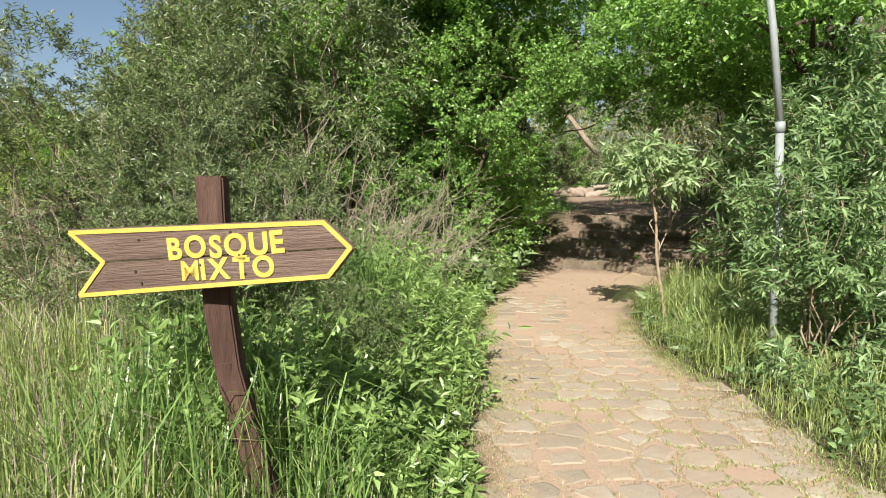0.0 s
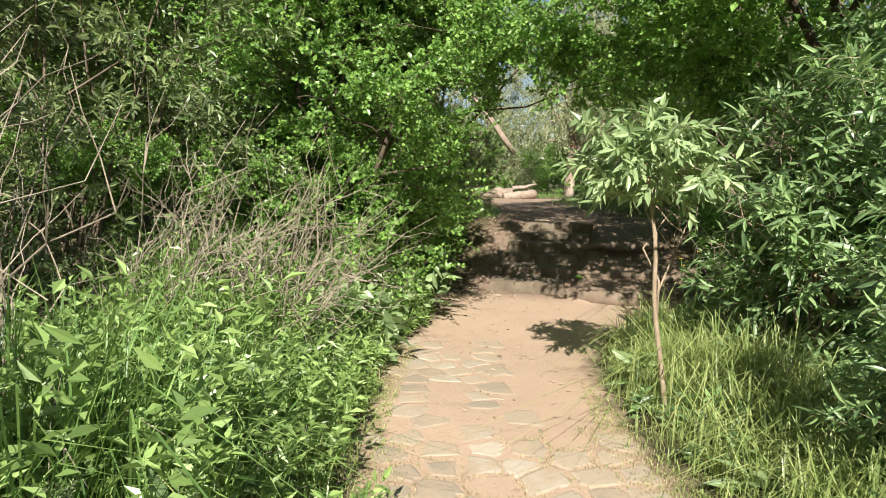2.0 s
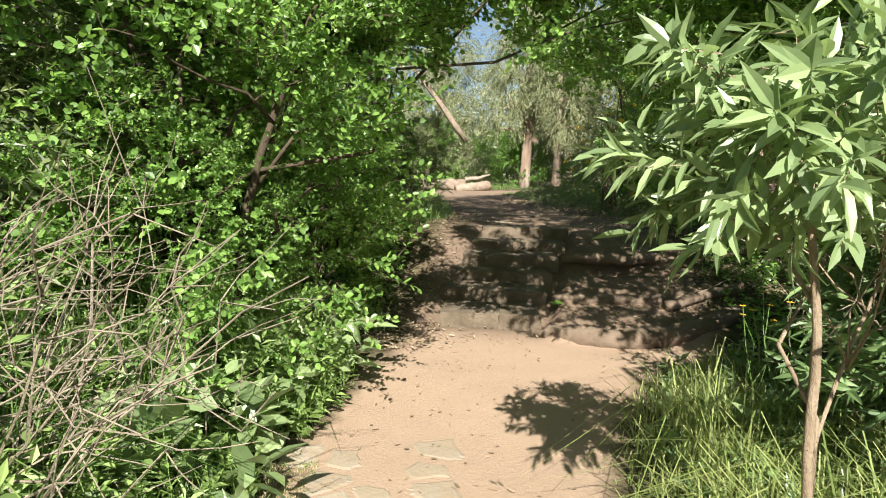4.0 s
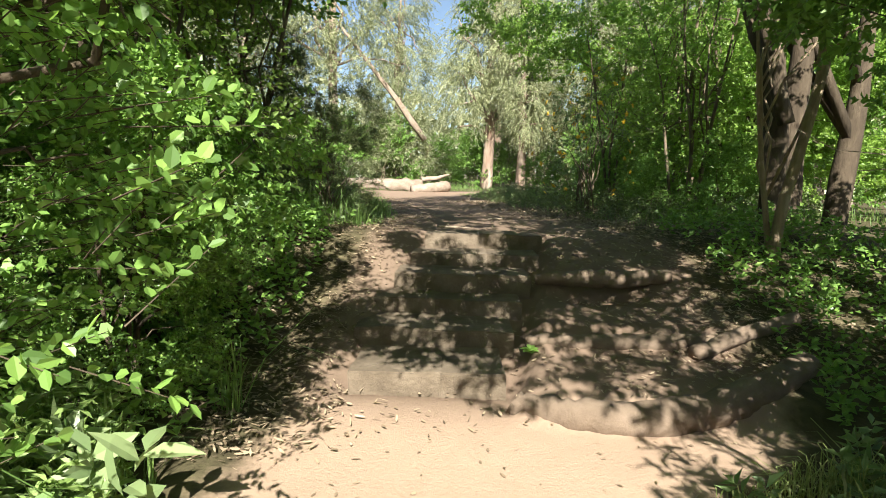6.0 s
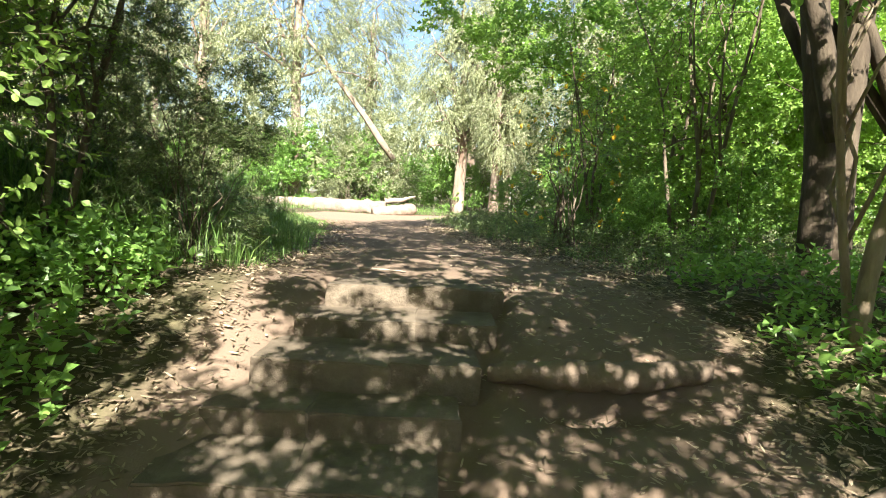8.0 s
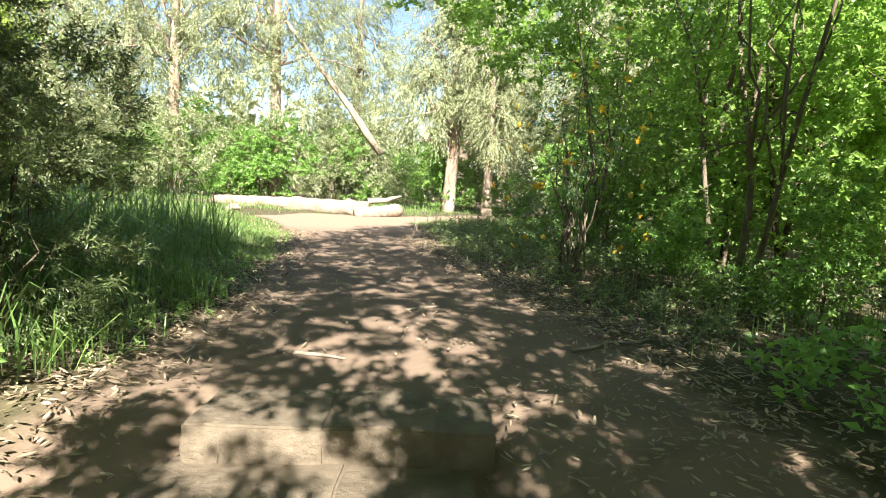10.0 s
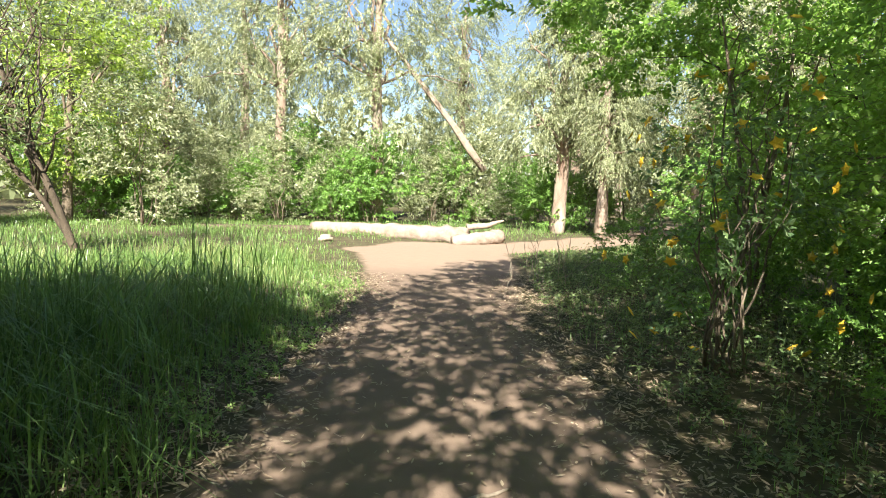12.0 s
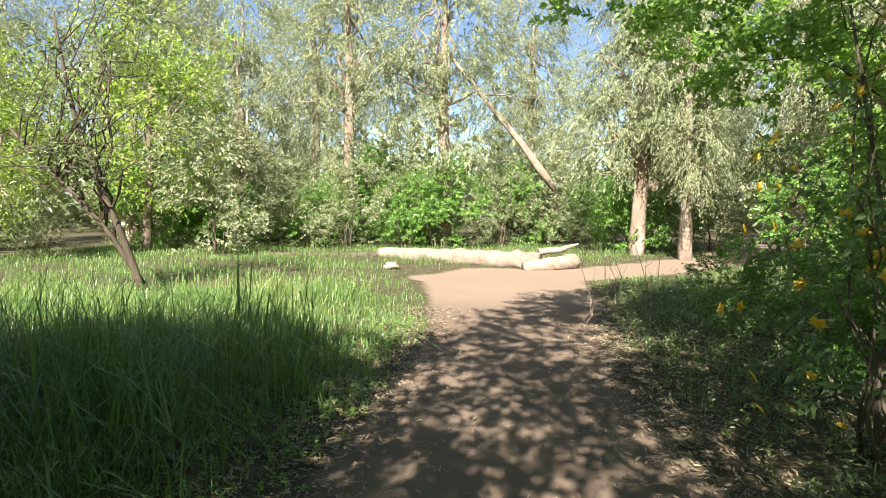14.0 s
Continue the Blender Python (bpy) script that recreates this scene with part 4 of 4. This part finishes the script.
for x in np.arange(-9, 17, 2.1):
    again(far_bush if n_ % 3 else pale_bush, x + rb.normal(0, 0.4), 39.5 + rb.normal(0, 1.2) - 0.12 * abs(x - 4), rb.uniform(0, 360), rb.uniform(0.9, 1.5))
    n_ += 1
while n_ < 62:
    a, r = rb.uniform(-62, 72), rb.uniform(22, 38)
    x, y = 4.5 + r * math.sin(radians(a)), 11 + r * math.cos(radians(a))
    if off_path(x, y) > 1.3 and not (-2.5 < x < 10 and y < 34) and not (abs(x - 4.5) < 2.5 and y < 37):
        again(far_bush if n_ % 2 else pale_bush, x, y, rb.uniform(0, 360), rb.uniform(0.8, 1.5))
        n_ += 1

for x, y, a, s in ((11.2, 17.4, 30, 0.8), (12.8, 16.0, 100, 0.9), (13.2, 19.2, 200, 0.9), (10.8, 20.8, 300, 0.8), (14.8, 21.5, 60, 1.0), (12.4, 23.6, 150, 0.9), (15.2, 17.6, 250, 1.1)):
    again(far_bush, x, y, a, s)

for x, y, a, s in ((7.6, 13.2, 10, 0.4), (7.4, 14.4, 200, 0.32), (8.3, 15.6, 300, 0.42), (8.0, 17.4, 40, 0.36), (9.2, 18.3, 250, 0.5), (8.4, 19.9, 120, 0.4)):
    again(far_bush, x, y, a, s)

# ---- far woods ----
rw = np.random.default_rng(19)
n_ = 30000
az, rr = rw.uniform(0, 2 * np.pi, n_), rw.uniform(48, 75, n_)
x, y = 4 + rr * np.sin(az), 14 + rr * np.cos(az)
top_ = 7.5 + 2.5 * fbm(x, y, 0.12) + 1.5 * fbm(x, y, 0.5)
P = np.stack([x, y, h(x, y) + rw.uniform(0, 1, n_) ** 0.8 * top_], 1)
D = unit(rw.normal(0, 1, (n_, 3)) * (1, 1, 0.6) - (0, 0, 0.4))
tagged(solid("far_woods", leaves(P, D, rw.normal(0, 0.6, (n_, 3)) + (0, 0, 1.0), 1.5 * rw.uniform(0.6, 1.3, n_), 0.8), LEAF_EUC), "distant belt of olive-green woodland", "woods", kind="stuff")


# ---- grass and weeds ----
def scatter(rng, n, x0, x1, y0, y1, margin=0.05, clump=0.0, keep=None):
    x, y = rng.uniform(x0, x1, n), rng.uniform(y0, y1, n)
    ok = off_path(x, y) > margin + rng.uniform(0, 0.25, n)
    if clump:
        ok &= fbm(x, y, clump) + rng.normal(0, 0.5, n) > -0.1
    if keep is not None:
        ok &= keep(x, y)
    x, y = x[ok], y[ok]
    return np.stack([x, y, h(x, y) - 0.01], 1)


def rising(P, near, far, reach=1.2):
    """Heights that grow with the distance from the path."""
    o = off_path(P[:, 0], P[:, 1])
    return (near + (far - near) * np.clip(o / reach, 0, 1)) * np.clip(1 + 0.3 * fbm(P[:, 0], P[:, 1], 2.2) + 0.35 * fbm(P[:, 0] + 3, P[:, 1], 0.9), 0.3, 2)


def grass(name, rng, P, H, W, mat, label, lean=0.35):
    return tagged(solid(name, blades(rng, P, H, W, lean), mat), label, "grass", kind="stuff")


def weeds(name, rng, P, length, count, L, W, mat, label, detail=1):
    lv, st = sprigs(rng, P, rng.normal(0, 0.25, P.shape) + (0, 0, 1), length, count, L, W, 62, 0.35, detail, 0.003)
    return tagged(solid(name, lv, mat), label, "weeds", kind="stuff")


P = scatter(rng, 28000, -5, 0.6, 1.0, 7.2, 0.0)
grass("seeding_grass", rng, P, rising(P, 0.2, 0.6), 0.007, GRASS_PALE, "tall pale seeding grass beside the path", 0.45)
P = scatter(rng, 5200, -5, 0.3, 1.2, 7.5, 0.1)
grass("straw", rng, P, rising(P, 0.25, 0.7), 0.006, DRY, "dry straw-coloured stalks among the grass", 0.5)
P = scatter(rng, 15000, -1.6, 1.2, 2.0, 9.3, 0.0)
grass("lush_grass", rng, P, rising(P, 0.12, 0.8, 0.8), 0.008, GRASS, "lush green grass along the path", 0.6)
P = scatter(rng, 38000, 1.5, 4.2, 1.2, 8.6, -0.06, 1.5)
grass("verge_grass", rng, P, rising(P, 0.06, 0.34, 0.8), 0.006, GRASS_PALE, "short green grass along the path edge", 0.8)
P = scatter(rng, 7000, 1.9, 3.1, 4.3, 8.2, 0.05, 2.6, keep=lambda x, y: along(x, y, WAY) < 1.1)
grass("tall_verge_grass", rng, P, rising(P, 0.22, 0.55, 0.5), 0.008, GRASS_PALE, "knee-high green grass round the sapling", 1.1)
P = scatter(rng, 44000, -3, 4.6, 12.8, 23, 0.05, 2.3)
patchy = np.clip(1 + 0.6 * fbm(P[:, 0] * 1.3, P[:, 1], 1.6) + 0.35 * fbm(P[:, 1], P[:, 0], 4.1), 0.3, 1.9)
grass("meadow_grass", rng, P, rising(P, 0.08, 0.66, 1.7) * (1.25 - 0.75 * sstep((P[:, 1] - 16) / 3)) * patchy, 0.009, GRASS, "lush tall green grass beside the upper path", 0.9)
P = scatter(rng, 9000, -3, 4.6, 15, 24, 0.1, 1.1)
grass("pale_meadow_grass", rng, P, rising(P, 0.07, 0.4, 1.6), 0.008, GRASS_PALE, "pale seeding grass in the sunlit meadow", 0.9)
P = scatter(rng, 2600, 1.5, 4.6, 12.8, 21, 0.0, keep=lambda x, y: along(x, y, WAY) < 1.0)
weeds("creeping_weeds", rng, P, 0.09, 9, 0.035, 0.02, LEAF_WEED, "low creeping round-leaved weeds along the path edge")
P = scatter(rng, 5200, -1.5, 3.6, 13.2, 18.5, 0.5, 2.4)
grass("tall_grass", rng, P, rising(P, 0.3, 0.95, 1.3), 0.013, GRASS, "tall arching grass tufts beside the upper path", 0.8)
P = scatter(rng, 62000, -9, 18, 20, 38, 0.1, 0.9)
grass("glade_grass", rng, P, rising(P, 0.06, 0.24, 2), 0.013, GRASS, "low green grass of the glade", 0.9)
P = scatter(rng, 11000, 5, 12, 12.6, 24, 0.15, 0.9)
grass("shade_grass", rng, P, rising(P, 0.06, 0.22), 0.007, GRASS, "low shaded grass beside the upper path", 0.5)
P = scatter(rng, 3000, -1.4, 1.1, 2.4, 9.4, 0.0)
weeds("leafy_weeds", rng, P, rising(P, 0.2, 0.85, 0.8), 19, 0.088, 0.03, LEAF_WEED, "leafy green weeds along the path")
P = scatter(rng, 520, 1.6, 4.6, 3.0, 9.3, 0.05)
weeds("verge_weeds", rng, P, rising(P, 0.12, 0.5), 11, 0.10, 0.04, LEAF_BROAD, "leafy weeds along the path edge")
P = scatter(rng, 800, -0.2, 2.2, 9.2, 13.4, 0.25)
weeds("bank_weeds", rng, P, 0.45, 11, 0.08, 0.05, LEAF_BRIGHT, "leafy undergrowth on the bank beside the steps")
P = scatter(rng, 600, 4.6, 7.5, 8.6, 12.4, 0.15)
weeds("slope_weeds", rng, P, 0.35, 10, 0.07, 0.045, LEAF_BRIGHT, "leafy undergrowth on the slope beside the steps")
P = scatter(rng, 2600, 5.6, 9.5, 12.8, 24, 0.3)
weeds("shade_weeds", rng, P, rising(P, 0.08, 0.42), 11, 0.05, 0.024, LEAF_MATT, "low shaded weeds beside the upper path")

P = np.concatenate([scatter(rng, 260, -0.3, 1.4, 6.9, 9.0, 0.05)[:60], scatter(rng, 60, -0.6, 0.6, 3.4, 6.6, 0.15)[:16]])
weeds("large_leaved_weeds", rng, P, 0.62, 11, 0.19, 0.095, LEAF_SAP, "large pale lobed leaves of tall weeds", 2)
P = scatter(rng, 90, 1.8, 3.4, 4.2, 8.0, 0.1)[:22]
weeds("rosette_weeds", rng, P, 0.3, 8, 0.2, 0.06, LEAF_SAP, "young pale green leaf rosettes beside the path", 2)

# ---- fallen leaves ----
def litter(name, rng, P, L, W, label):
    az = rng.uniform(0, 6.28, len(P))
    D = unit(np.stack([np.cos(az), np.sin(az), rng.normal(0.05, 0.12, len(P))], 1))
    P = P + (0, 0, 0.022)
    return tagged(solid(name, leaves(P, D, rng.normal(0, 0.25, P.shape) + (0, 0, 1), L * rng.uniform(0.35, 1.25, len(P)), W * rng.uniform(0.6, 1.3, len(P)), 1.5, -0.12, 0.25), DEAD_LEAF), label, "fallen leaves", kind="stuff")


rl = np.random.default_rng(23)
x, y = rl.uniform(1.2, 9.5, 95000), rl.uniform(9.4, 22, 95000)
o = along(x, y, WAY)
ok = (o > -1.5) & (o < 1.6) & (rl.uniform(0, 1, len(x)) < np.exp(-((o - 0.1) / 0.35) ** 2) + 0.07 + 0.3 * (o > 0.1) + 0.3 * (((y - 9.6) * 0.9537 + (x - 2.85) * 0.3007 < 3.4) & (np.abs((x - 2.85) * 0.9537 - (y - 9.7) * 0.3007 + 0.2) > 0.9)))
x, y = x[ok], y[ok]
litter("fallen_leaves", rl, np.stack([x, y, h(x, y)], 1), 0.06, 0.014, "dry narrow leaves strewn along the path edges")

x, y = rl.uniform(1.0, 4.2, 420), rl.uniform(5.8, 9.8, 420)
ok = along(x, y, WAY) < 0.0
litter("strewn_leaves", rl, np.stack([x[ok], y[ok], h(x[ok], y[ok]) - 0.012], 1), 0.045, 0.012, "few dry leaves scattered on the sandy path")
tuft(1.45, 10.0, 46, 0.5, "arching tuft of narrow green blades on the bank", 61)
tuft(0.75, 8.0, 40, 0.45, "arching tuft of green blades beside the path", 62)
seedling = thing("seedling", *AB(0.72, 0.38, h(*AB(0.72, 0.38)[:2])), "small round-leaved green seedling beside the steps", "seedling")
r63 = np.random.default_rng(63)
for az in np.linspace(0, 6.28, 8)[:-1]:
    d_ = np.array([(math.cos(az), math.sin(az), 0.5)])
    solid("leaf", leaves(np.array([(0, 0, 0.03 + 0.03 * r63.uniform())]), unit(d_), np.array([(0, 0, 1.0)]), 0.075, 0.07, 2, 0.25), LEAF_BRIGHT, seedling)

# ---- sticks ----
for q, (x, y, a, L) in enumerate(((5.3, 13.0, 10, 0.7), (6.2, 12.6, -12, 1.0), (4.6, 14.2, 25, 0.35), (6.0, 12.3, 40, 0.5), (3.6, 13.3, -30, 0.4))):
    r = np.random.default_rng(100 + q)
    d = np.array((math.cos(radians(a)), math.sin(radians(a)), 0)) * L
    Q = bend(r, (0, 0, 0), d, 8, 0.02, 0.03)
    for k_ in range(8):
        Q[k_, 2] = h(x + Q[k_, 0], y + Q[k_, 1]) - h(x, y) + 0.008 + abs(Q[k_, 2]) * 0.3
    ob = solid("stick", tube(Q, np.linspace(0.014, 0.006, 8), 6, 0.1, r), DRY, smooth=True)
    ob.location = (x, y, h(x, y))
    tagged(ob, "dry fallen stick on the trodden earth", "stick", "fallen sticks")

# ---- paving stones ----
rs = np.random.default_rng(29)
paving = thing("paving", 1.1, 4.5, 0.0, "uneven flagstones set in sandy earth", "paving")
tagged(paving, kind="structure")


def cell(p, others, reach=0.17):
    """The part of the plane nearer to p than to its neighbours."""
    poly = [(-reach, -reach), (reach, -reach), (reach, reach), (-reach, reach)]
    for q in others:
        n, m = q - p, (q - p) / 2
        out = []
        for (ax, ay), (bx, by) in zip(poly, poly[1:] + poly[:1]):
            da, db = (ax - m[0]) * n[0] + (ay - m[1]) * n[1], (bx - m[0]) * n[0] + (by - m[1]) * n[1]
            if da <= 0:
                out.append((ax, ay))
            if da * db < 0:
                f = da / (da - db)
                out.append((ax + (bx - ax) * f, ay + (by - ay) * f))
        poly = out
        if len(poly) < 3:
            return None
    return np.array(poly)


seeds, row = [], 0
y = 1.7
while y < 7.7:
    c, w = np.interp(y, WAY[:, 1], WAY[:, 0]), np.interp(y, WAY[:, 1], WAY[:, 2])
    stop = c + w + 0.1 if y < 5.6 else c + 0.2 - 0.12 * (y - 5.6)
    for x in np.arange(c - w - 0.05 + 0.04 * (row % 2), stop, 0.235):
        seeds.append((x + rs.normal(0, 0.045), y + rs.normal(0, 0.022)))
    y += 0.19
    row += 1
seeds = np.array(seeds)
laid = 0
for p in seeds:
    if along(p[0], p[1], WAY) > 0.02 or laid >= 320 or rs.uniform() < (0.05 if p[1] < 5.5 else 0.3):
        continue
    d = np.hypot(*(seeds - p).T)
    poly = cell(p, seeds[(d > 0.01) & (d < 0.75)][np.argsort(d[(d > 0.01) & (d < 0.75)])])
    if poly is None or len(poly) < 4:
        continue
    mid = poly.mean(0)
    poly = poly - mid
    n = len(poly)
    corner = (0.70 * poly + 0.30 * np.roll(poly, 1, 0), 0.95 * poly + 0.05 * np.roll(poly, 1, 0), 0.90 * poly + 0.10 * np.roll(poly, -1, 0))
    ring = np.stack(corner, 1).reshape(-1, 2)
    n = len(ring)
    k0 = rs.uniform(0.7, 0.95)
    ring = ring * (1 + rs.normal(0, 0.085, (n, 1))) + rs.normal(0, 0.012, 2)
    top_ = 0.004 + rs.uniform(0, 0.003)
    V = np.concatenate([np.c_[ring * k0, np.full(n, -0.04)], np.c_[ring * k0, np.full(n, top_ - 0.004)], np.c_[ring * k0 * 0.84, np.full(n, top_)], [(0, 0, top_)]])
    V[:, 2] += h(p[0] + mid[0] + V[:, 0], p[1] + mid[1] + V[:, 1]) - h(p[0] + mid[0], p[1] + mid[1]) + V[:, 0] * rs.normal(0, 0.008) + V[:, 1] * rs.normal(0, 0.008)
    F = []
    for k_ in range(n):
        j_ = (k_ + 1) % n
        for lv_ in (0, n):
            F += [(lv_ + k_, lv_ + j_, lv_ + n + j_), (lv_ + k_, lv_ + n + j_, lv_ + n + k_)]
        F.append((2 * n + k_, 2 * n + j_, 3 * n))
    ob = new("flagstone", mesh_of("flagstone", V, F, STONE))
    ob.parent = paving
    ob.location = (p[0] + mid[0] - paving.location.x, p[1] + mid[1] - paving.location.y, h(p[0] + mid[0], p[1] + mid[1]) - paving.location.z)
    laid += 1

# ---- grass in the joints ----
rj = np.random.default_rng(37)
x, y = rj.uniform(0.0, 2.3, 110000), rj.uniform(1.6, 7.6, 110000)
o = along(x, y, WAY)
dd = np.sort(np.hypot(x[:, None] - seeds[None, :, 0], y[:, None] - seeds[None, :, 1]), 1)[:, :2]
ok = (o < 0.12) & (((dd[:, 1] - dd[:, 0] < 0.012 + 0.045 * rj.uniform(0, 1, len(x))) & (fbm(x, y, 3.1) + rj.normal(0, 0.35, len(x)) > -0.15)) | (o + rj.normal(0, 0.08, len(x)) > -0.16)) & ((y < 5.7) | (o > -0.12) & (x < 2))
x, y = x[ok], y[ok]
P = np.stack([x, y, h(x, y)], 1)
green = fbm(x, y, 1.9) + rj.normal(0, 0.35, len(x)) > 0.05
grass("joint_grass", rj, P[green], 0.02, 0.004, GRASS_PALE, "thin grass growing between the flagstones", 1.0)
grass("joint_straw", rj, P[~green], 0.016, 0.004, STRAW, "trodden straw-coloured grass between the flagstones", 1.2)
